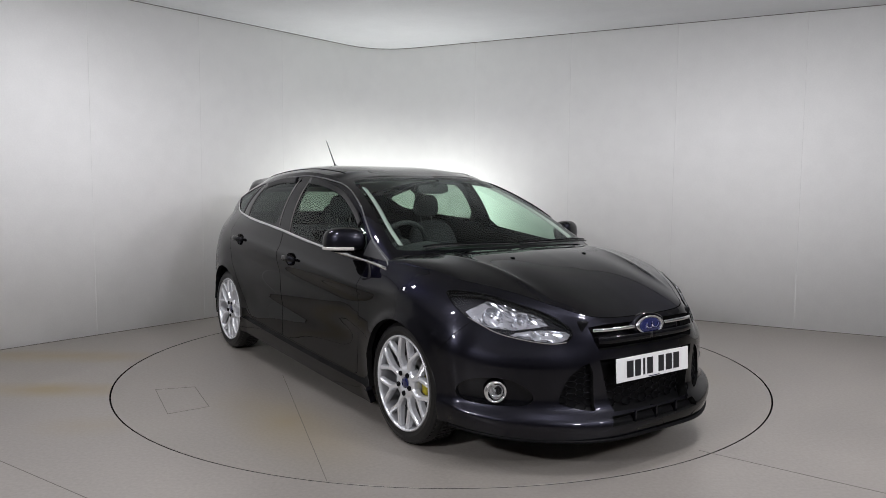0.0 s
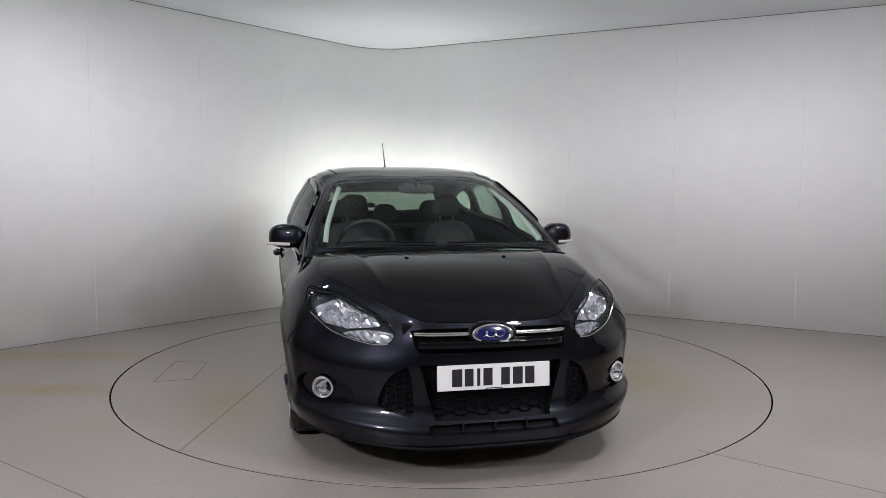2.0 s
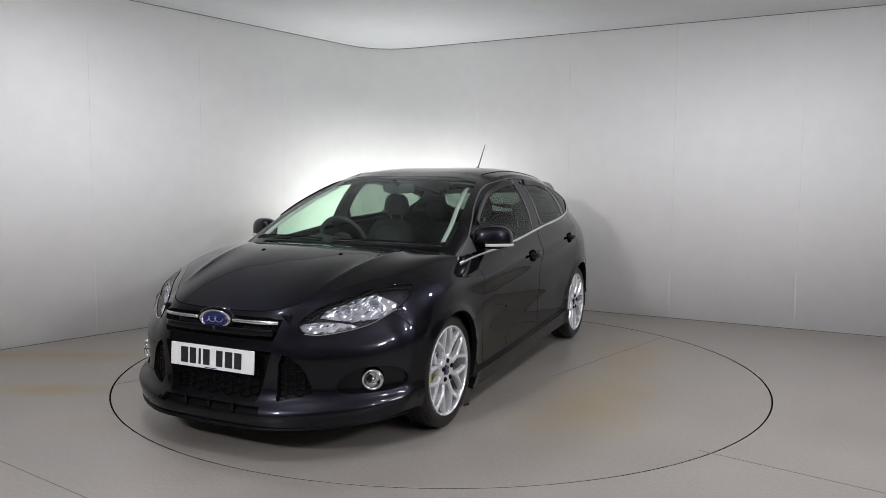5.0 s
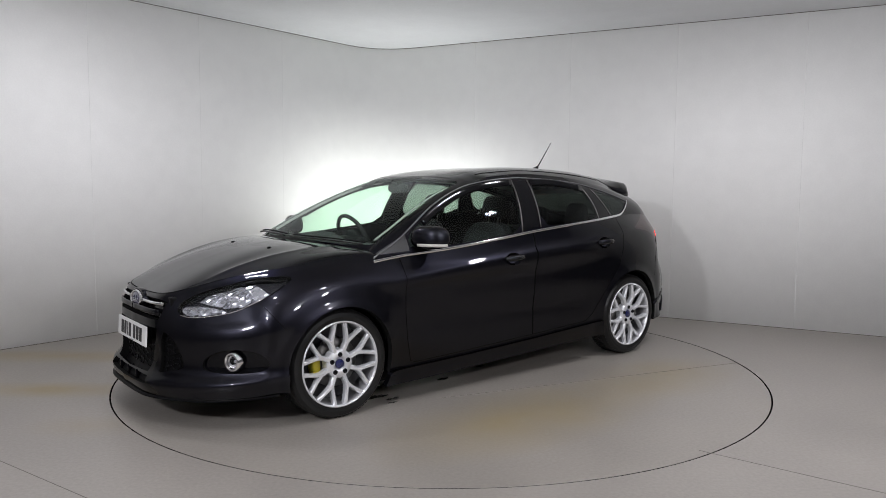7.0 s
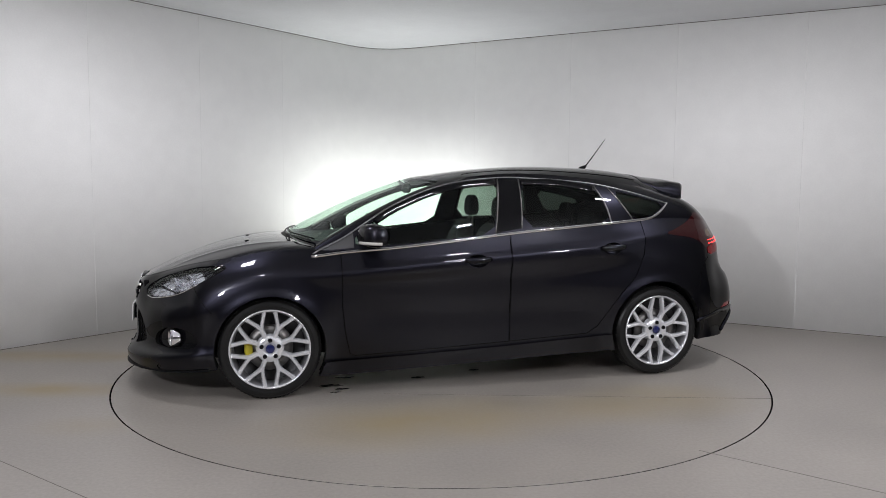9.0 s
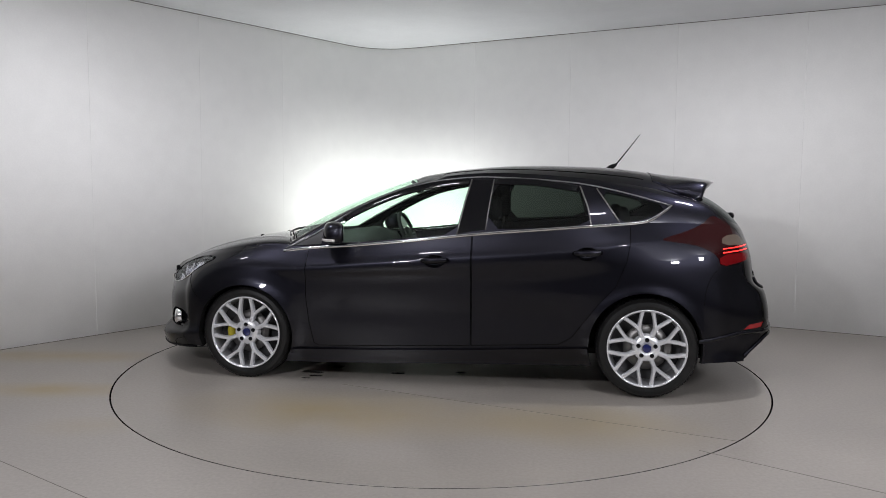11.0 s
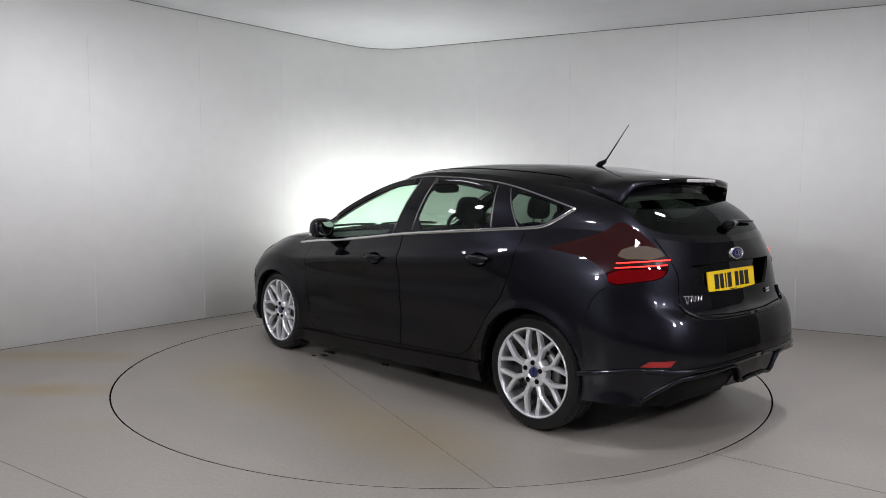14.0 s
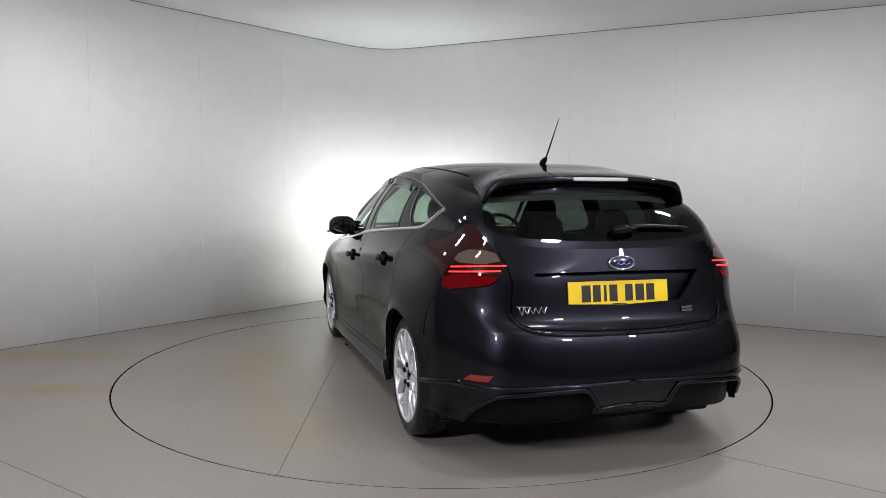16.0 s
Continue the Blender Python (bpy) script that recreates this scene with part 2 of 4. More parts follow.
# strips painted dark: the shade of the ceiling gap, and a line along the floor
for z0, z1, nm in ((CEIL - 0.005, CEIL, "ceiling_shade_line"), (0.0, 0.004, "floor_edge_line")):
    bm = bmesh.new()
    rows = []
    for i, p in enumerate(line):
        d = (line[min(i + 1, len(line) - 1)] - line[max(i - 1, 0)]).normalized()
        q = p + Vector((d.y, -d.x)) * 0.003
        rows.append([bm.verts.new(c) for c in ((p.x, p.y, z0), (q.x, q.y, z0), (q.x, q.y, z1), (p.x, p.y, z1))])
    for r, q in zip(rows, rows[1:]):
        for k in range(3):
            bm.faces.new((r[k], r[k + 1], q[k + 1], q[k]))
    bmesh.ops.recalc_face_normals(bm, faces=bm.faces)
    tagged(put(nm, bm, JOINT, smooth=False), "thin dark line painted along the edge of the studio wall", "trim", kind="structure")

bm = bmesh.new()
vs = [bm.verts.new(c) for c in ((-9, -10, CEIL), (9, -10, CEIL), (9, 6, CEIL), (-9, 6, CEIL), (-9, -10, CEIL + .1), (9, -10, CEIL + .1), (9, 6, CEIL + .1), (-9, 6, CEIL + .1))]
for q in ((0, 3, 2, 1), (4, 5, 6, 7), (0, 1, 5, 4), (1, 2, 6, 5), (2, 3, 7, 6), (3, 0, 4, 7)):
    bm.faces.new([vs[i] for i in q])
tagged(put("ceiling", bm, CEILING, smooth=False), "matt grey painted studio ceiling", "ceiling", kind="structure")

RADIUS = 2.236
bm = bmesh.new()
inner, outer = [], []
for i in range(144):
    a = math.tau * i / 144
    c, s = math.cos(a), math.sin(a)
    inner.append(bm.verts.new(((RADIUS + 0.006) * c, (RADIUS + 0.006) * s, 0)))
    k = 11 / max(abs(c), abs(s))
    outer.append(bm.verts.new((k * c, k * s - 1, 0)))
low = [bm.verts.new((v.co.x, v.co.y, -0.05)) for v in inner]
for i in range(144):
    j = (i + 1) % 144
    bm.faces.new((inner[i], outer[i], outer[j], inner[j]))
    bm.faces.new((low[i], inner[i], inner[j], low[j])).material_index = 1
floor_ob = tagged(put("floor", bm, FLOOR, smooth=False), "grey-brown painted studio floor with faint yellowish stains", "floor", kind="structure")
bm = bmesh.new()
lathe(bm, [(0.0, -0.05), (RADIUS + 0.05, -0.05)], 96)
tagged(put("turntable_pit", bm, GAP, smooth=False), "dark pit below the gap round the turntable", "floor", kind="structure")

turntable = tagged(new("turntable"), "round grey painted car turntable flush with the floor", "turntable")
bm = bmesh.new()
lathe(bm, [(RADIUS - 0.004, -0.002), (RADIUS - 0.006, 0), (0.0, 0.0)], 144)
put("disc", bm, DISC, turntable, smooth=False)
bm = bmesh.new()
lathe(bm, [(RADIUS - 0.004, -0.045), (RADIUS - 0.004, -0.002)], 144)
put("disc_edge", bm, GAP, turntable, smooth=False)


def floor_line(name, parent, a, b, width, material, z=0.0035):
    """A thin joint in the floor from a to b."""
    a, b = Vector((*a, 0)), Vector((*b, 0))
    d = (b - a).normalized()
    n = Vector((-d.y, d.x, 0)) * width / 2
    bm = bmesh.new()
    lo = [bm.verts.new(p + Vector((0, 0, z - 0.003))) for p in (a - n * 1.6, b - n * 1.6, b + n * 1.6, a + n * 1.6)]
    hi = [bm.verts.new(p + Vector((0, 0, z))) for p in (a - n, b - n, b + n, a + n)]
    bm.faces.new(hi)
    for i in range(4):
        bm.faces.new((lo[i], lo[(i + 1) % 4], hi[(i + 1) % 4], hi[i]))
    return put(name, bm, material, parent, smooth=False)
for a, b in (((-0.35, -1.10), (1.48, -1.665)), ((0.55, 0.675), (-1.80, 1.32))):
    floor_line("plate_joint", turntable, a, b, 0.003, JOINT, 0.0015)
hatch = [(-0.456, -1.92), (-0.383, -1.692), (0.092, -1.75), (0.1, -1.99)]
for a, b in zip(hatch, hatch[1:] + hatch[:1]):
    floor_line("hatch_joint", turntable, a, b, 0.003, JOINT, 0.0015)
for a, b in (((-2.9, -1.42), (-1.1, -2.62)), ((1.30, -1.75), (3.0, -3.1))):
    tagged(floor_line("floor_joint", None, a, b, 0.003, JOINT, 0.0015), "thin dark joint between floor sheets", "floor joint", kind="structure")

WET = plain("wet_spot", (0.035, 0.032, 0.028), 0.12)
for wx, wy, wr in ((0.86, 0.41, 0.055), (0.80, 0.50, 0.03), (0.74, 0.22, 0.04), (0.84, 0.57, 0.022), (0.25, 0.33, 0.035), (-0.18, 0.22, 0.03), (1.10, -0.30, 0.03)):
    bm = bmesh.new()
    rim_w = []
    rng = random.Random(int(wx * 100))
    mid_w = bm.verts.new((wx, wy, 0.0022))
    for k in range(18):
        a = math.tau * k / 18
        r = wr * rng.uniform(0.55, 1.1)
        rim_w.append(bm.verts.new((wx + 1.7 * r * math.cos(a), wy + 0.7 * r * math.sin(a), 0.0008)))
    for k in range(18):
        bm.faces.new((mid_w, rim_w[k], rim_w[(k + 1) % 18]))
    put("wet_spot", bm, WET, turntable, "small dark wet spot")

# joints between the wall boards
for p, d in [((-2.99, 0.94), WALL_DIR_L), ((-2.32, 1.755), WALL_DIR_L), ((-1.70, 2.515), WALL_DIR_L), ((0.35, 3.02), WALL_DIR_R), ((1.33, 2.502), WALL_DIR_R), ((2.29, 1.995), WALL_DIR_R), ((3.30, 1.462), WALL_DIR_R)]:
    n = Vector((d.y, -d.x))
    q = CORNER + d * ((Vector(p) - CORNER).dot(d))
    bm = bmesh.new()
    vs = [bm.verts.new((w.x, w.y, z)) for z in (0.02, CEIL - 0.01) for w in (q - d * 0.0016, q + n * 0.0004, q + d * 0.0016)]
    for k in range(2):
        bm.faces.new((vs[k], vs[k + 1], vs[k + 4], vs[k + 3]))
    put("board_joint", bm, SEAM, wall_studio, smooth=False)

from mathutils.bvhtree import BVHTree

# ---- the car: x forward, y to its left, z up; the origin lies on the ground between the axles ----
car = tagged(new("car"), "black five-door hatchback with silver alloy wheels on a turntable", "car")

# Feature lines of the left half, each from the middle of the front round to the middle of the rear.
LOWER = [
    [(2.235, 0, .170), (2.215, .30, .168), (2.125, .52, .172), (1.985, .70, .182), (1.83, .81, .194), (1.68, .862, .204), (1.33, .865, .165), (.95, .862, .137), (.40, .862, .153), (-.25, .862, .178), (-.85, .862, .200), (-1.33, .856, .220), (-1.67, .848, .240), (-1.86, .780, .242), (-2.03, .62, .235), (-2.10, .35, .25), (-2.12, 0, .25)],
    [(2.242, 0, .238), (2.222, .30, .238), (2.136, .52, .246), (2.000, .708, .258), (1.844, .832, .272), (1.69, .886, .285), (1.33, .875, .25), (.95, .872, .216), (.40, .874, .232), (-.25, .874, .262), (-.85, .874, .300), (-1.33, .866, .310), (-1.67, .845, .325), (-1.865, .765, .325), (-2.065, .62, .32), (-2.135, .35, .32), (-2.15, 0, .32)],
    [(2.188, 0, .325), (2.166, .30, .325), (2.075, .52, .325), (1.940, .70, .330), (1.800, .815, .34), (1.68, .876, .36), (1.33, .900, .40), (.95, .885, .33), (.40, .878, .34), (-.25, .878, .36), (-.85, .880, .39), (-1.33, .882, .42), (-1.68, .850, .43), (-1.88, .762, .43), (-2.075, .62, .42), (-2.145, .35, .42), (-2.165, 0, .42)],
    [(2.185, 0, .50), (2.165, .30, .50), (2.07, .52, .50), (1.94, .70, .51), (1.80, .82, .53), (1.68, .893, .55), (1.33, .918, .62), (.95, .900, .53), (.40, .893, .52), (-.25, .893, .54), (-.85, .897, .58), (-1.33, .902, .66), (-1.69, .850, .60), (-1.885, .757, .57), (-2.07, .62, .55), (-2.135, .35, .54), (-2.155, 0, .54)],
    [(2.178, 0, .60), (2.158, .30, .60), (2.05, .50, .59), (1.945, .64, .59), (1.82, .765, .61), (1.68, .868, .66), (1.33, .905, .745), (.95, .896, .685), (.40, .890, .69), (-.25, .890, .715), (-.85, .892, .755), (-1.33, .898, .80), (-1.68, .840, .75), (-1.865, .740, .70), (-2.045, .60, .665), (-2.108, .35, .652), (-2.125, 0, .652)],
    [(2.165, 0, .65), (2.145, .30, .655), (2.03, .475, .665), (1.92, .60, .685), (1.80, .715, .71), (1.65, .825, .745), (1.33, .870, .805), (.95, .897, .765), (.40, .907, .785), (-.25, .908, .825), (-.85, .902, .870), (-1.33, .876, .90), (-1.67, .826, .865), (-1.855, .728, .82), (-1.992, .585, .735), (-2.048, .35, .715), (-2.063, 0, .715)],
    [(2.15, 0, .68), (2.125, .30, .69), (1.995, .455, .725), (1.88, .56, .76), (1.745, .66, .795), (1.60, .765, .815), (1.32, .810, .860), (.97, .840, .855), (.40, .880, .862), (-.25, .882, .925), (-.85, .872, .975), (-1.33, .835, 1.0), (-1.66, .785, .975), (-1.855, .70, .945), (-1.96, .56, .91), (-2.015, .35, .90), (-2.03, 0, .90)],
    [(2.135, 0, .70), (2.105, .30, .712), (1.965, .44, .758), (1.84, .53, .80), (1.70, .625, .835), (1.55, .715, .862), (1.30, .765, .895), (.99, .795, .905), (.40, .855, .935), (-.25, .862, 1.003), (-.85, .84, 1.055), (-1.33, .763, 1.095), (-1.68, .69, 1.09), (-1.84, .61, 1.07), (-1.935, .46, 1.045), (-1.98, .24, 1.032), (-1.995, 0, 1.03)],
]
COWL = [(1.205, 0, .962), (1.18, .30, .958), (1.125, .53, .948), (1.05, .71, .932)]
ROOFLINE = [(.25, 0, 1.380), (.235, .25, 1.376), (.20, .45, 1.364), (.15, .545, 1.352), (.07, .585, 1.357), (-.05, .618, 1.384), (-.38, .630, 1.404), (-.85, .626, 1.378), (-1.25, .602, 1.328), (-1.50, .555, 1.280), (-1.585, .51, 1.268), (-1.64, .38, 1.276), (-1.67, .2, 1.285), (-1.68, 0, 1.288)]
SPINE = [(0.25, 1.380), (-.055, 1.428), (-.416, 1.459), (-.789, 1.461), (-1.175, 1.442), (-1.525, 1.385), (-1.68, 1.335)]


def spine_z(x):
    xs = [p[0] for p in SPINE][::-1]
    fine = spline(SPINE, 8)[::-1]
    return float(np.interp(x, fine[:, 0], fine[:, 1]))


def grid_mesh(bm, rows):
    vs = [[bm.verts.new(p) for p in r] for r in rows]
    for a, b in zip(vs, vs[1:]):
        for i in range(len(a) - 1):
            q = []
            for v in (a[i], a[i + 1], b[i + 1], b[i]):
                if all((v.co - w.co).length > 1e-6 for w in q):
                    q.append(v)
            if len(q) > 2:
                bm.faces.new(q)
    return vs


SHOULDER = [(-1.62, 1.03), (-1.375, .990), (-.947, .922), (-.45, .886), (.012, .852), (.60, .800), (.95, .768), (1.30, .745)]
ARCHES = ((1.318, .308, .335), (-1.312, .322, .348))


def sculpted(p):
    """Works the pressed lines of the sides into the smooth shell: a sharp shoulder, hollow lower doors and rolled wheel arches."""
    x, y, z = p
    if y < .6:
        return p
    xs = [a for a, _ in SHOULDER]
    zc = float(np.interp(x, xs, [b for _, b in SHOULDER]))
    fade = min(1, max(0, (1.25 - x) / .5)) * min(1, max(0, (x + 1.55) / .35))
    dz = z - zc
    y += fade * .013 * math.exp(-abs(dz) / (.030 if dz > 0 else .055))
    low = min(1, max(0, (.95 - x) / .25)) * min(1, max(0, (x + 1.0) / .3))
    y -= low * .016 * math.exp(-((z - .50) / .10) ** 2)
    for ax, az, ar in ARCHES:
        d = math.hypot(x - ax, z - az) - ar
        y += .014 * math.exp(-(max(d, 0) / .030) ** 2)
    return np.array([x, y, z])


def lower_shell():
    cols = [spline(r, 9) for r in LOWER]
    net = [spline([c[i] for c in cols], 8) for i in range(len(cols[0]))]
    net = [np.array([sculpted(p) for p in n]) for n in net]
    bm = bmesh.new()
    grid_mesh(bm, [[n[j] for n in net] for j in range(len(net[0]))])
    return bm


def bonnet_shell():
    edge = spline(LOWER[-1], 9)[:7 * 9 + 1]
    base = spline(COWL + [LOWER[-1][7]], 16)
    k = np.linspace(0, len(base) - 1, len(edge))
    cowl = np.stack([np.interp(k, range(len(base)), base[:, i]) for i in range(3)], 1)
    rows = []
    for w in np.linspace(0.006, 1, 30):
        p = edge * (1 - w) + cowl * w
        size = np.linalg.norm(edge - cowl, axis=1) / 0.96
        p[:, 2] += 0.058 * 4 * w * (1 - w) * size ** 1.4
        crease = np.exp(-np.abs(p[:, 1] - (0.42 + 0.16 * w)) / 0.035)
        p[:, 2] += 0.011 * crease * np.minimum(1, 5 * w) * (1 - w) ** 0.5
        rows.append(p)
    bm = bmesh.new()
    grid_mesh(bm, rows)
    return bm


def cabin_shell():
    base = spline(COWL + LOWER[-1][7:], 10)
    top = spline(ROOFLINE, 10)
    rows = []
    for w in np.linspace(0, 1, 26):
        p = base * (1 - w) + top * w
        d = top - base
        along = np.gradient(base * 0.5 + top * 0.5, axis=0)
        n = np.cross(d, along)
        n /= np.linalg.norm(n, axis=1)[:, None] + 1e-9
        n *= np.sign((n * (p - np.array([-0.5, 0, 0.8]))).sum(1))[:, None]
        p = p + n * (0.034 * 4 * w * (1 - w)) ** 1.0
        p[0, 1] = p[-1, 1] = 0
        rows.append(p)
    bm = bmesh.new()
    grid_mesh(bm, rows)
    return bm


def roof_shell():
    top = spline(ROOFLINE, 10)
    xs = np.interp(np.linspace(0, 1, len(top)), np.linspace(0, 1, len(top)), np.clip(top[:, 0], -1.68, 0.25))
    mid = np.array([(x, 0, spine_z(x)) for x in xs])
    rows = []
    for w in np.linspace(0, 1, 18):
        p = top * (1 - w) + mid * w
        rise = 1 - (1 - w) ** 4.4
        p[:, 2] = top[:, 2] * (1 - rise) + mid[:, 2] * rise
        rows.append(p)
    bm = bmesh.new()
    grid_mesh(bm, rows)
    return bm


def mirrored(bm):
    """Adds the right half to a left half and welds the middle."""
    m = bm.copy()
    for v in m.verts:
        v.co.y = -v.co.y
    bmesh.ops.reverse_faces(m, faces=m.faces)
    me = bpy.data.meshes.new("half")
    m.to_mesh(me)
    m.free()
    bm.from_mesh(me)
    bpy.data.meshes.remove(me)
    bmesh.ops.remove_doubles(bm, verts=[v for v in bm.verts if abs(v.co.y) < 2e-4], dist=5e-4)
    return bm


# ---- cutting panels out of the shells ----
SIDE, FACE, TOP = (0, 2), (1, 2), (0, 1)


def inside(poly, u, v):
    hit = False
    for (a, b), (c, d) in zip(poly, poly[1:] + poly[:1]):
        if (b > v) != (d > v) and u < (c - a) * (v - b) / (d - b) + a:
            hit = not hit
    return hit


def rounded(poly, times=2):
    """Cuts the corners of a polygon to round them."""
    for _ in range(times):
        out = []
        for (a, b), (c, d) in zip(poly, poly[1:] + poly[:1]):
            out += [(a * .75 + c * .25, b * .75 + d * .25), (a * .25 + c * .75, b * .25 + d * .75)]
        poly = out
    return poly


def grown(poly, d):
    """The polygon moved outwards by d."""
    area = sum(a * e - c * b for (a, b), (c, e) in zip(poly, poly[1:] + poly[:1]))
    s = 1 if area > 0 else -1
    out = []
    for i, p in enumerate(poly):
        a, c = Vector(poly[i - 1]), Vector(poly[(i + 1) % len(poly)])
        p = Vector(p)
        n1, n2 = (p - a).normalized(), (c - p).normalized()
        n = (Vector((n1.y, -n1.x)) + Vector((n2.y, -n2.x))) * s
        n.normalize()
        k = max(0.5, n.dot(Vector((n1.y, -n1.x)) * s))
        out.append(tuple(p + n * d / k))
    return out


def cut(bm, poly, ax, test):
    """Cuts the faces that pass the test along the polygon, seen along one axis; gives the faces inside it."""
    i, j = ax
    for (a, b), (c, d) in zip(poly, poly[1:] + poly[:1]):
        e = 0.003
        u0, u1, v0, v1 = min(a, c) - e, max(a, c) + e, min(b, d) - e, max(b, d) + e
        no, co = Vector((0, 0, 0)), Vector((0, 0, 0))
        no[i], no[j], co[i], co[j] = d - b, a - c, a, b
        if no.length < 1e-7:
            continue
        fs = []
        for f in bm.faces:
            us, vs = [v.co[i] for v in f.verts], [v.co[j] for v in f.verts]
            if max(us) >= u0 and min(us) <= u1 and max(vs) >= v0 and min(vs) <= v1 and test(f.calc_center_median()):
                fs.append(f)
        if fs:
            geom = fs + list({x for f in fs for x in f.edges}) + list({x for f in fs for x in f.verts})
            bmesh.ops.bisect_plane(bm, geom=geom, dist=1e-5, plane_co=co, plane_no=no.normalized())
    return [f for f in bm.faces if test(f.calc_center_median()) and inside(poly, f.calc_center_median()[i], f.calc_center_median()[j])]


def take(bm, faces):
    """Moves the faces into a bmesh of their own."""
    out, m = bmesh.new(), {}
    for f in faces:
        for v in f.verts:
            if v not in m:
                m[v] = out.verts.new(v.co)
        out.faces.new([m[v] for v in f.verts])
    bmesh.ops.delete(bm, geom=faces, context="FACES")
    out.normal_update()
    return out


def joined(*parts):
    out = parts[0]
    for p in parts[1:]:
        me = bpy.data.meshes.new("part")
        p.to_mesh(me)
        p.free()
        out.from_mesh(me)
        bpy.data.meshes.remove(me)
    return out


def pushed(bm, depth):
    """Moves a sheet inwards along its normals."""
    bm.normal_update()
    ns = [v.normal.copy() for v in bm.verts]
    for v, n in zip(bm.verts, ns):
        v.co -= n * depth
    return bm


def rimmed(bm, depth):
    """Turns the open edges of a sheet inwards, so that the panel shows its thickness."""
    bm.normal_update()
    es = [e for e in bm.edges if e.is_boundary and not all(abs(v.co.y) < 3e-4 for v in e.verts)]
    ns = {v: v.normal.copy() for e in es for v in e.verts}
    for e in es:
        e.smooth = False
    r = bmesh.ops.extrude_edge_only(bm, edges=es)
    new_v = [g for g in r["geom"] if isinstance(g, bmesh.types.BMVert)]
    old = list(ns)
    for v in new_v:
        o = min(old, key=lambda q: (q.co - v.co).length_squared)
        v.co = v.co - ns[o] * depth
    for f in r["geom"]:
        if isinstance(f, bmesh.types.BMFace):
            f.material_index = 1
    return bm


def outward(bm):
    s = sum(f.normal.dot(f.calc_center_median() - Vector((-0.3, 0, 0.55))) * f.calc_area() for f in bm.faces)
    if s < 0:
        bmesh.ops.reverse_faces(bm, faces=bm.faces)
    bm.normal_update()
    return bm


def flipped(bm):
    """The same sheet on the other side of the car."""
    m = bm.copy()
    for v in m.verts:
        v.co.y = -v.co.y
    bmesh.ops.reverse_faces(m, faces=m.faces)
    m.normal_update()
    return m


def pair(name, bm, material, parent=None, label="", smooth=True):
    """Left and right copies of a part."""
    other = flipped(bm)
    return put(name, bm, material, parent or car, label, smooth), put(name, other, material, parent or car, label, smooth)


lower, bonnet, cabin, roof = (outward(f()) for f in (lower_shell, bonnet_shell, cabin_shell, roof_shell))
whole = joined(*(outward(f()) for f in (lower_shell, bonnet_shell, cabin_shell, roof_shell)))
SKIN = BVHTree.FromBMesh(whole)
LINING = pushed(lower.copy(), 0.055)


def on_skin(start, way, near, out):
    p, n, _, _ = SKIN.ray_cast(Vector(start), Vector(way))
    if p is None:
        p, n, _, _ = SKIN.find_nearest(Vector(near))
    return p + n * out


def on_side(x, z, out=0.0):
    return on_skin((x, 2, z), (0, -1, 0), (x, .7, z), out)


def on_front(y, z, out=0.0):
    """The skin seen from the front (left half; the right half mirrors it)."""
    p = on_skin((3, abs(y) + 1e-4, z), (-1, 0, 0), (2.1, abs(y), z), out)
    return Vector((p.x, math.copysign(p.y, y), p.z))


def on_rear(y, z, out=0.0):
    p = on_skin((-3, abs(y) + 1e-4, z), (1, 0, 0), (-2.0, abs(y), z), out)
    return Vector((p.x, math.copysign(p.y, y), p.z))


def on_top(x, y, out=0.0):
    p = on_skin((x, abs(y) + 1e-4, 3), (0, 0, -1), (x, abs(y), 1.0), out)
    return Vector((p.x, math.copysign(p.y, y), p.z))


def strip(bm, pts, width, across, height=0.004):
    """A flat bar with rounded shoulders along points; across gives the way of its width at each point."""
    rows = []
    for i, p in enumerate(pts):
        d = (pts[min(i + 1, len(pts) - 1)] - pts[max(i - 1, 0)]).normalized()
        a = (across - d * across.dot(d)).normalized()
        n = d.cross(a)
        rows.append([bm.verts.new(p + a * width * s + n * height * h) for s, h in ((-.5, -1), (-.5, .4), (-.3, 1), (.3, 1), (.5, .4), (.5, -1))])
    for r, q in zip(rows, rows[1:]):
        for k in range(6):
            bm.faces.new((r[k], q[k], q[(k + 1) % 6], r[(k + 1) % 6]))
    bm.faces.new(rows[0])
    bm.faces.new(rows[-1][::-1])
    bmesh.ops.recalc_face_normals(bm, faces=bm.faces)
    return bm


left = lambda c: c.y > 0.45
nose = lambda c: c.x > 1.55
tail = lambda c: c.x < -1.45
GROOVE = 0.0024


def circle(x, z, r, n=56):
    return [(x + r * math.cos(math.tau * k / n), z + r * math.sin(math.tau * k / n)) for k in range(n)]


# wheel arches
for x, z, r in ((1.318, .308, .335), (-1.312, .322, .348)):
    arch = circle(x, z, r)
    take(lower, cut(lower, arch, SIDE, left)).free()
    take(LINING, cut(LINING, circle(x, z, r, 24), SIDE, left)).free()

# lamps
HEAD = rounded([(1.548, .820), (1.725, .808), (1.885, .757), (1.955, .733), (2.025, .695), (2.075, .655), (2.078, .612), (2.040, .600), (1.950, .615), (1.855, .645), (1.742, .708), (1.650, .762)], 2)
head = take(lower, cut(lower, HEAD, SIDE, lambda c: c.y > 0.3 and c.x > 1.5))
TAILLAMP = rounded([(-1.375, .995), (-1.47, 1.022), (-1.60, 1.065), (-1.66, 1.095), (-1.715, 1.150), (-1.80, 1.105), (-1.885, 1.032), (-1.952, .945), (-1.953, .868), (-1.899, .852), (-1.755, .826), (-1.742, .888), (-1.690, .930), (-1.60, .965), (-1.50, .978)], 2)
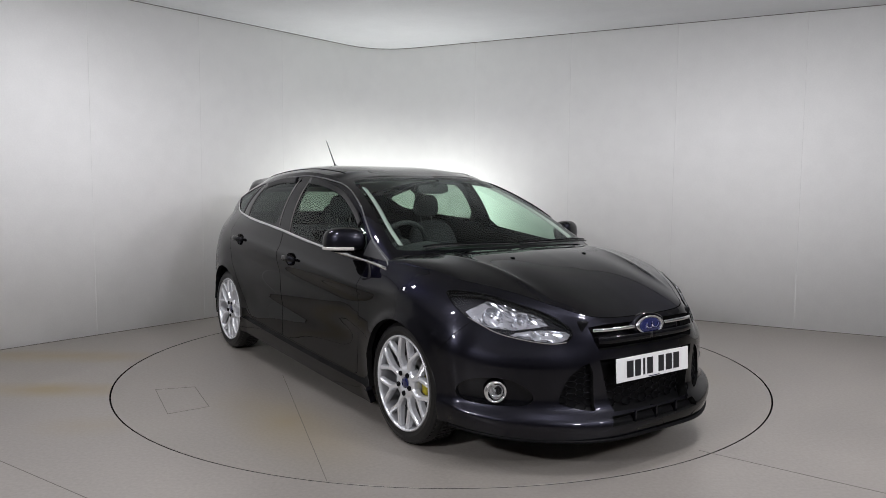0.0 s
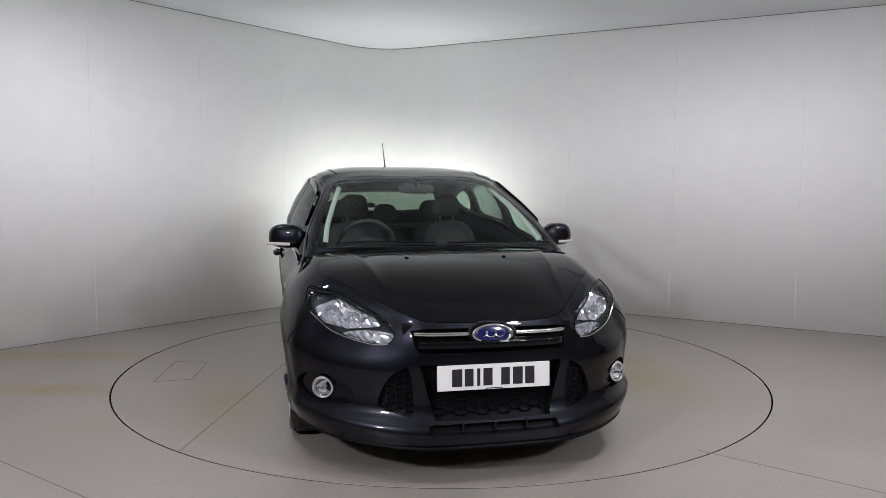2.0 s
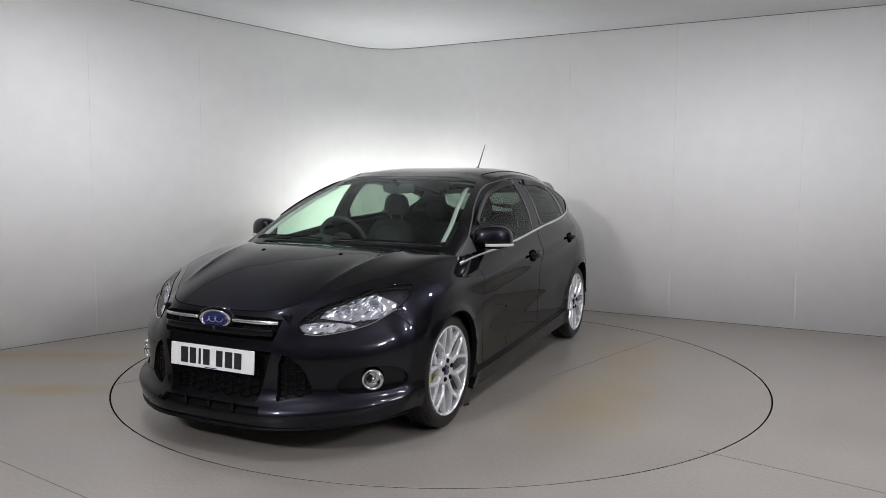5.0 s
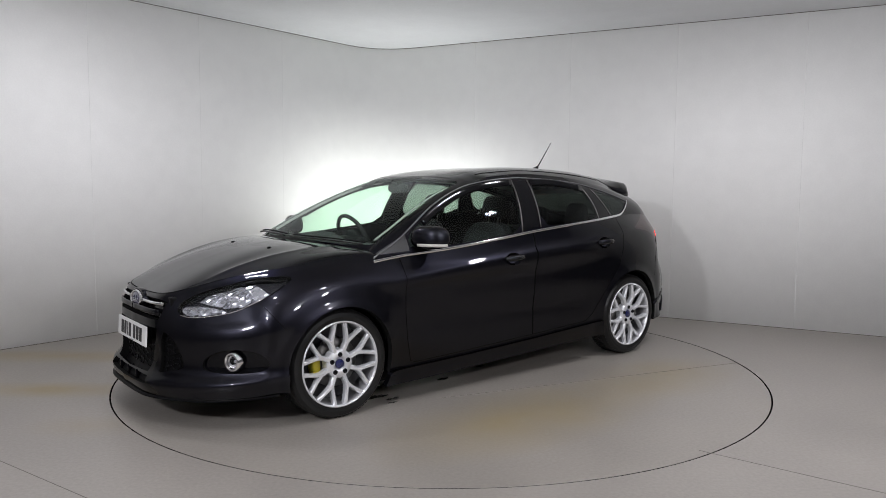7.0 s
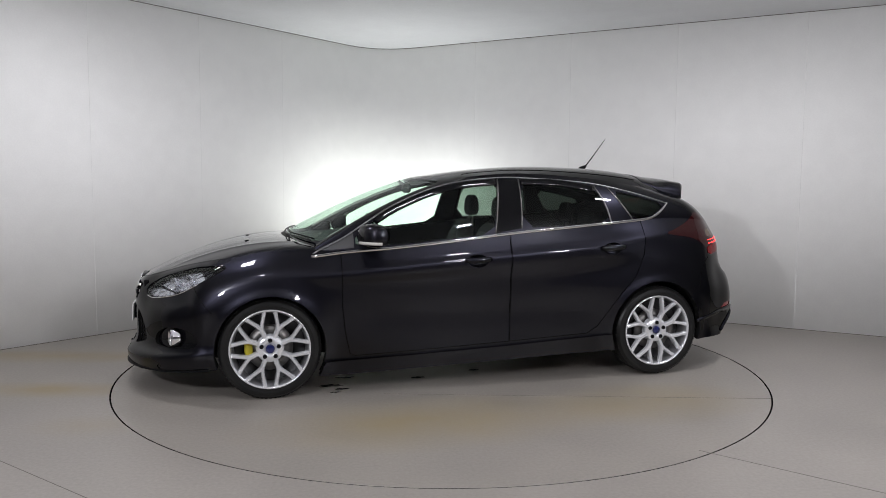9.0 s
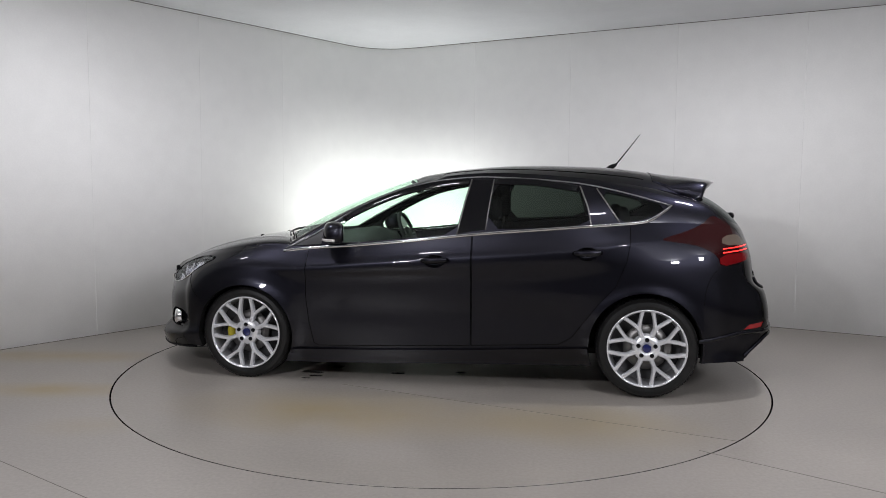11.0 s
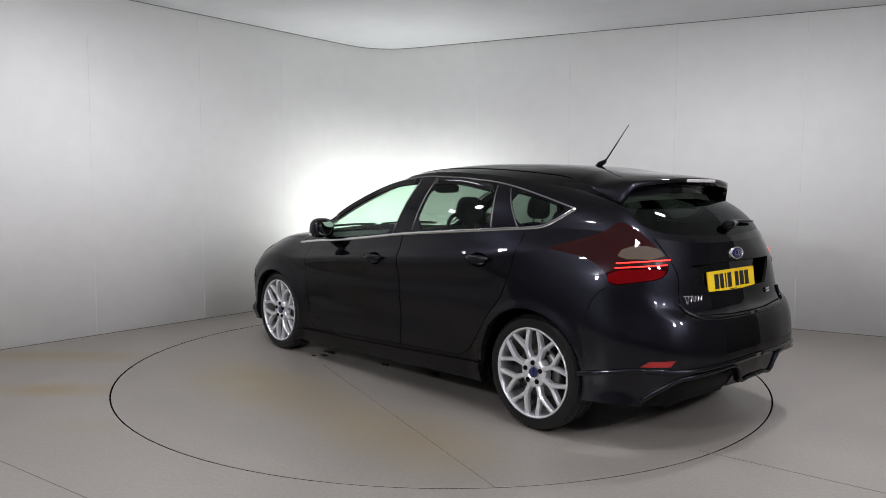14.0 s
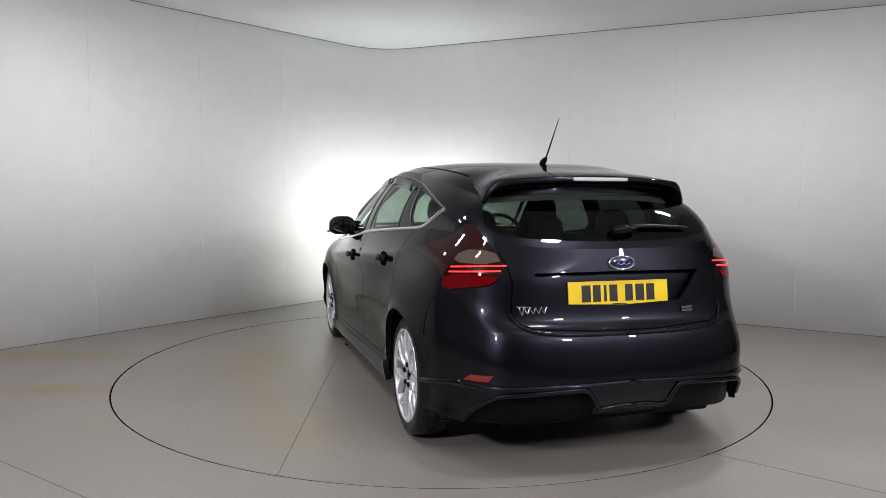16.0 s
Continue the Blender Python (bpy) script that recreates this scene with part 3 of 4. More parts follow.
lamp_red = joined(take(lower, cut(lower, TAILLAMP, SIDE, lambda c: c.y > 0.35 and c.x < -1.3)), take(cabin, cut(cabin, TAILLAMP, SIDE, lambda c: c.y > 0.35 and c.x < -1.3)))
SMOKED = rounded([(-1.762, .962), (-1.775, 1.020), (-1.885, 1.028), (-1.945, .962)], 1)
smoked = take(lamp_red, cut(lamp_red, SMOKED, SIDE, left))

# doors
FRONT_DOOR = [(.885, 1.1), (.885, .575), (.865, .40), (.835, .262), (.80, .247), (.40, .262), (-.219, .292), (-.219, 1.1)]
REAR_DOOR = [(-.225, 1.2), (-.225, .292), (-.78, .322), (-.86, .37), (-1.021, .59), (-1.124, .704), (-1.186, .857), (-1.207, .984), (-1.207, 1.2)]
grooves = []
doors = []
for poly in (FRONT_DOOR, REAR_DOOR):
    ring_poly = grown(poly, GROOVE)
    inner_poly = grown(poly, -GROOVE)
    cut(lower, ring_poly, SIDE, left)
    door = take(lower, cut(lower, inner_poly, SIDE, left))
    grooves.append(pushed(take(lower, [f for f in lower.faces if left(f.calc_center_median()) and inside(ring_poly, f.calc_center_median().x, f.calc_center_median().z)]), 0.007))
    doors.append(door)

HANDLES = ((.012, .836), (-.947, .903))
for door, (hx, hz) in zip(doors, HANDLES):
    take(door, cut(door, [(hx + .066 * math.cos(math.tau * k / 20), hz - .002 + .040 * math.sin(math.tau * k / 20)) for k in range(20)], SIDE, left)).free()

# tailgate
GATE = [(-.01, .668), (.167, .669), (.46, .682), (.525, .71), (.545, .755), (.532, .88), (.548, .95), (.578, 1.04), (.61, 1.2), (-.01, 1.2)]
cut(lower, grown(GATE, GROOVE), FACE, tail)
gate = take(lower, cut(lower, grown(GATE, -GROOVE), FACE, tail))
grooves.append(pushed(take(lower, [f for f in lower.faces if tail(f.calc_center_median()) and inside(grown(GATE, GROOVE), f.calc_center_median().y, f.calc_center_median().z)]), 0.008))
RECESS = [(-.01, .930), (.435, .925), (.40, .885), (.315, .785), (-.01, .775)]
recess = pushed(take(gate, cut(gate, RECESS, FACE, tail)), 0.048)
UPPER_GATE = [(-.01, .9), (.62, .9), (.635, 1.14), (.59, 1.25), (.52, 1.5), (-.01, 1.5)]
gate_top = take(cabin, cut(cabin, UPPER_GATE, FACE, tail))
REAR_GLASS = rounded([(-.30, 1.058), (.25, 1.066), (.50, 1.082), (.585, 1.108), (.605, 1.15), (.572, 1.23), (.50, 1.30), (-.30, 1.30)], 2)
rear_glass = take(gate_top, cut(gate_top, REAR_GLASS, FACE, tail))

# front openings
UPPER_GRILLE = [(-.01, .683), (.30, .683), (.368, .672), (.354, .61), (.335, .572), (-.01, .572)]
LOWER_GRILLE = [(-.01, .528), (.335, .526), (.30, .40), (.268, .282), (-.01, .276)]
SIDE_INTAKE = rounded([(.368, .520), (.43, .495), (.478, .445), (.515, .345), (.505, .322), (.375, .290), (.356, .30)], 1)
FOG_RECESS = rounded([(.855, .40), (.80, .445), (.70, .445), (.615, .39), (.605, .335), (.66, .318), (.80, .318), (.855, .34)], 2)
SLOT = [(-.01, .270), (.295, .266), (.31, .226), (-.01, .220)]
upper_grille = pushed(take(lower, cut(lower, UPPER_GRILLE, FACE, nose)), 0.045)
lower_grille = pushed(take(lower, cut(lower, LOWER_GRILLE, FACE, nose)), 0.05)
intake = pushed(take(lower, cut(lower, SIDE_INTAKE, FACE, nose)), 0.03)
fog_recess = pushed(take(lower, cut(lower, FOG_RECESS, FACE, lambda c: c.x > 1.68)), 0.022)
slot = pushed(take(lower, cut(lower, SLOT, FACE, nose)), 0.03)

# rear bumper details
REFLECTOR = [(.745, .436), (.722, .470), (.645, .482), (.665, .448)]
reflector = pushed(take(lower, cut(lower, REFLECTOR, FACE, tail)), 0.004)
OUTLET = [(.17, .305), (.225, .39), (.245, .405), (.54, .394), (.64, .376), (.69, .325), (.735, .25), (.735, .1), (.17, .1)]
outlet = take(lower, cut(lower, OUTLET, FACE, lambda c: c.x < -1.90))
for v in outlet.verts:
    v.co.x += 0.07
CENTRE = [(-.01, .325), (.15, .328), (.17, .305), (.17, .1), (-.01, .1)]
diffuser = pushed(take(lower, cut(lower, CENTRE, FACE, lambda c: c.x < -1.86)), 0.05)

# bumpers
REAR_BUMPER = [(-1.58, -.1), (-1.655, .30), (-1.66, .66), (-1.70, .78), (-1.75, .83), (-1.90, .86), (-1.96, .85), (-2.0, .70), (-2.05, .66), (-2.4, .657), (-2.4, -.1)]
rear_bumper = take(lower, cut(lower, REAR_BUMPER, SIDE, tail))
FRONT_BUMPER = [(1.58, -.1), (1.64, .40), (1.70, .585), (1.775, .69), (1.95, .64), (2.10, .70), (2.4, .76), (2.4, -.1)]
front_bumper = take(lower, cut(lower, FRONT_BUMPER, SIDE, nose))

# sill skirts
SKIRT = [(1.1, .205), (.95, .222), (.40, .240), (-.25, .270), (-.85, .305), (-1.1, .318), (-1.1, 0), (1.1, 0)]
skirt = take(lower, cut(lower, SKIRT, SIDE, left))

# glass in the sides
FRONT_WINDOW = rounded([(.79, .928), (.54, .940), (.176, .976), (-.112, 1.008), (-.15, 1.18), (-.185, 1.352), (-.06, 1.352), (.042, 1.330), (.277, 1.272), (.514, 1.176), (.669, 1.090), (.79, 1.005)], 1)
REAR_WINDOW = rounded([(-.312, 1.042), (-.345, 1.352), (-.50, 1.357), (-.709, 1.342), (-.888, 1.315), (-.938, 1.185), (-.960, 1.078), (-.61, 1.052)], 1)
QUARTER = rounded([(-1.005, 1.297), (-1.142, 1.094), (-1.25, 1.106), (-1.33, 1.125), (-1.445, 1.197), (-1.215, 1.258)], 1)
SAIL = [(1.05, .902), (.80, .922), (.80, 1.022)]
PILLAR = [(-.122, 1.008), (-.198, 1.356), (-.335, 1.356), (-.302, 1.040)]
front_window = take(cabin, cut(cabin, FRONT_WINDOW, SIDE, left))
rear_window = take(cabin, cut(cabin, REAR_WINDOW, SIDE, left))
quarter = take(cabin, cut(cabin, QUARTER, SIDE, left))
sail = take(cabin, cut(cabin, SAIL, SIDE, left))
pillar = take(cabin, cut(cabin, PILLAR, SIDE, left))
SCREEN = rounded([(-.30, .970), (.40, .964), (.68, .956), (.725, .966), (.682, 1.09), (.630, 1.20), (.566, 1.325), (.53, 1.352), (.30, 1.366), (-.30, 1.374)], 2)
screen = take(cabin, cut(cabin, SCREEN, FACE, lambda c: c.x > 0.1))

# ---- panels ----
put("body_shell", rimmed(mirrored(lower), 0.03), PAINT, car)
put("bonnet", rimmed(mirrored(bonnet), 0.012), PAINT, car)
put("cabin_frame", rimmed(mirrored(cabin), 0.018), PAINT, car)
put("roof", mirrored(roof), PAINT, car)
ditch = [(.02, .520), (-.20, .540), (-.60, .548), (-1.0, .540), (-1.30, .515)]
pair("roof_channel", strip(bmesh.new(), [on_top(x, y, 0.0012) for x, y in spline(ditch, 6)], 0.011, Vector((0, 1, -.2)), 0.0012), TRIM)
for nm, bm_ in (("front_door", doors[0]), ("rear_door", doors[1])):
    pair(nm, rimmed(bm_, 0.004), PAINT)
put("tailgate", rimmed(mirrored(joined(gate, gate_top)), 0.015), PAINT, car)
put("plate_recess", mirrored(recess), PAINT, car)
put("front_bumper", rimmed(mirrored(front_bumper), 0.05), PAINT, car)
put("rear_bumper", rimmed(mirrored(rear_bumper), 0.03), PAINT, car)
skirt = rimmed(pushed(skirt, -0.024), 0.035)
for f in skirt.faces:
    f.material_index = 0
pair("side_skirt", skirt, PAINT)
for g in grooves[:2]:
    pair("shut_line", g, GAP)
put("shut_line", mirrored(grooves[2]), GAP, car)
put("inner_lining", mirrored(LINING), TRIM, car)
lining_top = pushed(roof_shell(), 0.0)
for v in lining_top.verts:
    v.co.z -= 0.035
put("headliner", mirrored(lining_top), HEADLINER, car)

# ---- glass ----
screen_ob = put("windscreen", mirrored(screen), CLEARGLASS, car, "clear windscreen with a green tint")
rear_ob = put("rear_window", mirrored(rear_glass), REARGLASS, car, "dark tinted rear window")
panes = [screen_ob, rear_ob]
panes += pair("front_door_window", front_window, CLEARGLASS)
panes += pair("rear_door_window", rear_window, PRIVACY, label="dark tinted rear door window")
panes += pair("quarter_window", quarter, PRIVACY, label="dark tinted quarter window")
pair("sail_panel", pushed(sail, 0.002), plain("grey_sail_plastic", (0.035, 0.035, 0.037), 0.45))
pair("window_pillar", pillar, GLOSSTRIM)
for p in panes:
    p.visible_shadow = False

edge_pts = [(.668, 1.00), (.645, 1.09), (.594, 1.20), (.53, 1.32)]
bm = strip(bmesh.new(), [on_front(y, z, -0.022) for y, z in spline(edge_pts, 5)], 0.030, Vector((0, 1, 0.2)), 0.004)
pair("pillar_lining", bm, HEADLINER, label="pale windscreen pillar lining")

# ---- window trim, on the skin ----
belt = [(1.066, .868), (.825, .896), (.541, .920), (.174, .959), (-.222, 1.005), (-.613, 1.040), (-.958, 1.068), (-1.144, 1.083), (-1.24, 1.091), (-1.31, 1.104), (-1.375, 1.136), (-1.468, 1.200)]
bm = strip(bmesh.new(), [on_side(x, z, 0.003) for x, z in spline(belt, 5)], 0.0195, Vector((0, 0.15, 1)), 0.004)
pair("chrome_strip", bm, CHROME, label="bright chrome window strip")
top_line = [(1.055, .886), (.86, .985), (.70, 1.085), (.52, 1.188), (.277, 1.288), (.042, 1.346), (-.19, 1.371), (-.343, 1.373), (-.696, 1.355), (-.952, 1.326), (-1.21, 1.270), (-1.468, 1.200)]
bm = strip(bmesh.new(), [on_side(x, z, 0.003) for x, z in spline(top_line, 5)], 0.009, Vector((0, -0.4, 1)), 0.003)
pair("window_trim", bm, plain("satin_grey_trim", (0.16, 0.16, 0.165), 0.35, metal=0.6))
for a, b in (((-.122, 1.005), (-.192, 1.360)), ((-.306, 1.035), (-.340, 1.360)), ((-1.148, 1.088), (-1.000, 1.305))):
    bm = strip(bmesh.new(), [on_side(a[0] + (b[0] - a[0]) * k / 8, a[1] + (b[1] - a[1]) * k / 8, 0.002) for k in range(9)], 0.008, Vector((1, 0, 0)), 0.003)
    pair("pillar_trim", bm, STEEL)
bm = strip(bmesh.new(), [on_side(x, z, 0.002) for x, z in spline([(-.968, 1.070), (-.945, 1.185), (-.895, 1.318)], 5)], 0.009, Vector((1, 0, 0)), 0.003)
pair("pillar_trim", bm, STEEL)
for line_pts in ([(.66, 1.078), (.514, 1.160), (.277, 1.258), (.042, 1.316), (-.175, 1.338)], [(-.348, 1.340), (-.60, 1.336), (-.885, 1.296)]):
    bm = strip(bmesh.new(), [on_side(x, z, 0.010) for x, z in spline(line_pts, 6)], 0.045, Vector((0, -0.35, 1)), 0.003)
    pair("wind_deflector", bm, GLOSSTRIM, label="dark acrylic wind deflector")


# ---- headlamps ----
def frame_of(p, n):
    """A pose at p with its z axis along n."""
    return Matrix.Translation(p) @ Vector(n).to_track_quat("Z", "Y").to_matrix().to_4x4()


REFLECT = [(1.712, .745), (1.742, .790), (1.865, .762), (1.955, .724), (1.995, .686), (1.91, .660), (1.80, .677)]
INDICATOR = rounded([(1.89, .643), (1.985, .668), (2.070, .655), (2.068, .615), (2.03, .605), (1.93, .622)], 1)
for sign in (1, -1):
    src = head.copy() if sign > 0 else flipped(head)
    lamp = put("headlamp", pushed(src.copy(), 0.042), LAMPGREY, car, "clear headlamp with chrome reflectors")
    lens_ob = put("lens", src, LENS, lamp)
    lens_ob.visible_shadow = False
    for nm, poly, depth in (("main_reflector", REFLECT, 0.030), ("indicator_reflector", INDICATOR, 0.024)):
        b = head.copy()
        b = take(b, cut(b, poly, SIDE, lambda c: c.y > 0.3))
        b.normal_update()
        b = pushed(b, depth)
        b.normal_update()
        fs = b.faces[:]
        bmesh.ops.recalc_face_normals(b, faces=fs)
        rng = random.Random(4)
        for v in b.verts:
            if not v.is_boundary:
                v.co += Vector((rng.uniform(-.0035, .0035), rng.uniform(-.0035, .0035), rng.uniform(-.0025, .0025)))
        if sign < 0:
            b = flipped(b)
        put(nm, b, REFLECTOR_SILVER, lamp, smooth=False)
    # projector bowls
    for x, z, r in ((1.805, .724, .044), (1.905, .704, .038)):
        p = on_side(x, z, -0.028)
        b = bmesh.new()
        lathe(b, [(r * 1.06, 0.014), (r, 0.020), (r * .94, 0.014), (r * .8, -0.002), (r * .55, -0.014), (r * .32, -0.018), (r * .28, 0.002), (r * .18, .010), (0, 0.012)], 24, frame_of(p, Vector((.8, .5, .15))))
        if sign < 0:
            b = flipped(b)
        put("bulb_bowl", b, REFLECTOR_SILVER, lamp)
    b = strip(bmesh.new(), [on_side(x, z, -0.010) for x, z in spline([(1.60, .800), (1.735, .795), (1.885, .745), (1.96, .720), (2.04, .672)], 5)], 0.012, Vector((0, .5, 1)), 0.004)
    if sign < 0:
        b = flipped(b)
    put("lamp_brow", b, TRIM, lamp)

rim_line = [on_side(x, z, 0.001) for x, z in HEAD + HEAD[:1]]
pair("lamp_outline", strip(bmesh.new(), rim_line, 0.005, Vector((0.2, 0.5, 1)), 0.0015), GLOSSTRIM)
low_edge = [on_side(x, z, 0.002) for x, z in spline([(2.070, .607), (2.030, .600), (1.950, .614), (1.855, .644), (1.745, .706)], 5)]
pair("lamp_outline", strip(bmesh.new(), low_edge, 0.006, Vector((0.2, 0.5, 1)), 0.002), CHROME)
head.free()

# ---- grilles ----
grille = put("upper_grille", mirrored(upper_grille), GLOSSTRIM, car)
for z, h, mat, w, nm in ((.659, .017, CHROME, .352, "chrome_bar"), (.612, .034, GLOSSTRIM, .335, "grille_blade")):
    for s in (1, -1):
        b = strip(bmesh.new(), [on_front(y, z, 0.002) for y in np.linspace(0.11 if mat == CHROME else 0.0, w, 14)], h, Vector((0, 0, 1)), 0.006)
        if s < 0:
            b = flipped(b)
        put(nm, b, mat, grille)
badge_p, badge_n = Vector((2.163, 0, .656)), Vector((1, 0, .16)).normalized()


def oval_badge(p, n, w, h, parent):
    """A blue oval badge with a bright rim and no lettering."""
    m = Matrix.Translation(p) @ n.to_track_quat("Z", "Y").to_matrix().to_4x4() @ Matrix.Diagonal((w, h, 1, 1))
    b = bmesh.new()
    lathe(b, [(0, .006), (.70, .0055), (.80, .003), (.80, -.004)], 40, m)
    oval = put("badge", b, BLUE, parent, "blue oval badge with a chrome rim")
    b = bmesh.new()
    lathe(b, [(.80, -.006), (.80, .006), (.86, .009), (.95, .008), (1.0, .002), (1.0, -.010)], 40, m)
    put("badge_rim", b, CHROME, oval)
    b = bmesh.new()
    wave = [m @ Vector((u + .12 * math.cos(u * 15), .26 * math.sin(u * 15) * (1.15 - .5 * abs(u)), .0078)) for u in np.linspace(-.5, .5, 40)]
    tube(b, wave, .045 * h, 6)
    put("badge_mark", b, CHROME, oval, smooth=False)
    return oval


oval_badge(badge_p, badge_n, .098, .047, car)
b = bmesh.new()
lathe(b, [(1.0, -.02), (1.0, .002), (1.18, -.002), (1.22, -.03)], 40, Matrix.Translation(badge_p + Vector((-.004, 0, 0.004))) @ badge_n.to_track_quat("Z", "Y").to_matrix().to_4x4() @ Matrix.Diagonal((.098, .047, 1, 1)))
put("badge_surround", b, PAINT, car)


def hex_net(bm, inside_test, place, y0, y1, z0, z1, size, bar=0.004, flat=0.62):
    """A honeycomb of thin bars over a patch; place gives the point for (y, z)."""
    seen = set()
    for c in range(int((y1 - y0) / (1.5 * size)) + 2):
        for r in range(int((z1 - z0) / (1.732 * size * flat)) + 2):
            cy, cz = y0 + c * 1.5 * size, z0 + (r + (c % 2) / 2) * 1.732 * size * flat
            corner = [(cy + size * math.cos(a), cz + size * flat * math.sin(a)) for a in (math.pi * k / 3 for k in range(6))]
            for a, d in zip(corner, corner[1:] + corner[:1]):
                mid = ((a[0] + d[0]) / 2, (a[1] + d[1]) / 2)
                key = (round(mid[0] * 400), round(mid[1] * 400))
                if key in seen or not inside_test(*mid):
                    continue
                seen.add(key)
                tube(bm, [place(*a), place(*d)], bar, 4)


# black box added behind the grilles to stop light showing through
b = bmesh.new()
box(b, 1.90, 2.10, -.40, .40, .20, .70, .01)
bmesh.ops.recalc_face_normals(b, faces=b.faces)
put("grille_backing", b, TRIM, car, smooth=False)
low = put("lower_grille", mirrored(lower_grille), TRIM, car)
b = bmesh.new()
hex_net(b, lambda y, z: inside(grown(LOWER_GRILLE, -0.006), abs(y), z) and z < .43, lambda y, z: Vector((2.16, 0, 0)) + Vector((-.35 * y * y, y, z)), -.345, .345, .27, .43, .034)
put("honeycomb", b, GLOSSTRIM, low)
for side in (1, -1):
    inta = put("side_intake", intake.copy() if side > 0 else flipped(intake), TRIM, car)
    b = bmesh.new()
    hex_net(b, lambda y, z: inside(grown(SIDE_INTAKE, -0.006), y, z), lambda y, z: on_front(min(y, .62), z, -0.014), .34, .53, .29, .52, .026, 0.003)
    if side < 0:
        b = flipped(b)
    put("honeycomb", b, GLOSSTRIM, inta)
intake.free()
put("splitter_slot", mirrored(slot), TRIM, car)
for y in (-.148, 0, .148):
    b = bmesh.new()
    box(b, 2.185, 2.222, y - .006, y + .006, .216, .272, 0.002)
    bmesh.ops.recalc_face_normals(b, faces=b.faces)
    put("slot_divider", b, PAINT, car)
b = bmesh.new()
edge = spline([(2.246, 0, .160), (2.226, .30, .158), (2.130, .52, .160), (1.985, .700, .168), (1.826, .810, .178), (1.69, .858, .188)], 6)
outer_e = [Vector(p) for p in edge]
rows = []
for p in outer_e:
    d = Vector((p.x - .6, p.y * .9, 0)).normalized()
    rows.append([bm_ for bm_ in (b.verts.new(p - d * .05 + Vector((0, 0, .016))), b.verts.new(p + Vector((0, 0, .012))), b.verts.new(p + Vector((0, 0, 0))), b.verts.new(p - d * .10 - Vector((0, 0, .004))))])
for r, q in zip(rows, rows[1:]):
    for k in range(3):
        b.faces.new((r[k], q[k], q[k + 1], r[k + 1]))
bmesh.ops.recalc_face_normals(b, faces=b.faces)
put("splitter", mirrored(b), TRIM, car)

# ---- fog lamps ----
for side in (1, -1):
    fr = put("fog_lamp", fog_recess.copy() if side > 0 else flipped(fog_recess), GLOSSTRIM, car, "round fog lamp in a chrome ring")
    p = Vector((1.898, .738, .380))
    m = frame_of(p, Vector((.93, .36, .0)))
    for nm, prof, mat in (("chrome_ring", [(.038, -.03), (.038, .006), (.043, .016), (.051, .012), (.056, -.004), (.056, -.03)], CHROME), ("lens", [(.038, .002), (.03, .006), (.015, .008), (0, .008)], LENS), ("bulb_bowl", [(.037, -.002), (.028, -.016), (.010, -.024), (.008, -.010), (0, -.008)], CHROME)):
        b = bmesh.new()
        lathe(b, prof, 32, m)
        if side < 0:
            b = flipped(b)
        put(nm, b, mat, fr)
fog_recess.free()

# ---- tail lamps ----
for side in (1, -1):
    tl = put("tail_lamp", lamp_red.copy() if side > 0 else flipped(lamp_red), REDLENS, car, "dark red tail lamp with two glowing bars")
    # brighter red sheet under the bars paints their glow on the lower lens
    low_red = lamp_red.copy()
    low_red = take(low_red, cut(low_red, rounded([(-1.745, .905), (-1.752, .832), (-1.899, .858), (-1.947, .873), (-1.948, .918)], 1), SIDE, left))
    low_red = pushed(low_red, -0.003)
    put("lower_lens_glow", low_red if side > 0 else flipped(low_red), REDLENSGLOW, tl)
    put("smoked_lens", smoked.copy() if side > 0 else flipped(smoked), AMBERLENS, tl)
    for za, zb in ((.940, .957), (.917, .933)):
        pts = []
        for k in range(12):
            x = -1.770 - .175 * k / 11
            z = za + (zb - za) * k / 11
            pts.append(on_side(x, z, 0.002))
        b = strip(bmesh.new(), pts, 0.0065, Vector((0, .1, 1)), 0.002)
        if side < 0:
            b = flipped(b)
        put("light_bar", b, REDGLOW, tl)
lamp_red.free(), smoked.free()
pair("rear_reflector", reflector, plain("red_reflector", (0.27, 0.008, 0.010), 0.18, coat=1.0), label="red bumper reflector")
pair("exhaust_cutout", outlet, TRIM)
put("diffuser", mirrored(diffuser), GLOSSTRIM, car)
# raised lip along the lower rear bumper
lip = [(.735, .272), (.685, .338), (.635, .384), (.54, .400), (.40, .410), (.25, .414), (.205, .375), (.165, .322), (.08, .330), (0, .330)]
b = strip(bmesh.new(), [on_rear(y, z, 0.004) for y, z in spline(lip, 5)], 0.02, Vector((0, 0, 1)), 0.008)
pair("diffuser_lip", b, PAINT)
ledge = [(0, .655), (.25, .657), (.44, .668), (.515, .692), (.552, .742)]
b = strip(bmesh.new(), [on_rear(y, z, 0.003) for y, z in spline(ledge, 6)], 0.016, Vector((0, 0, 1)), 0.006)
pair("bumper_ledge", b, PAINT)
crease = [on_rear(y, .440 - .026 * y, 0.003) for y in np.linspace(0, .66, 14)] + [on_side(x, z, 0.003) for x, z in ((-1.88, .418), (-1.82, .408), (-1.72, .390), (-1.63, .375))]
pair("bumper_crease", strip(bmesh.new(), crease, 0.022, Vector((0, 0, 1)), 0.007), PAINT)
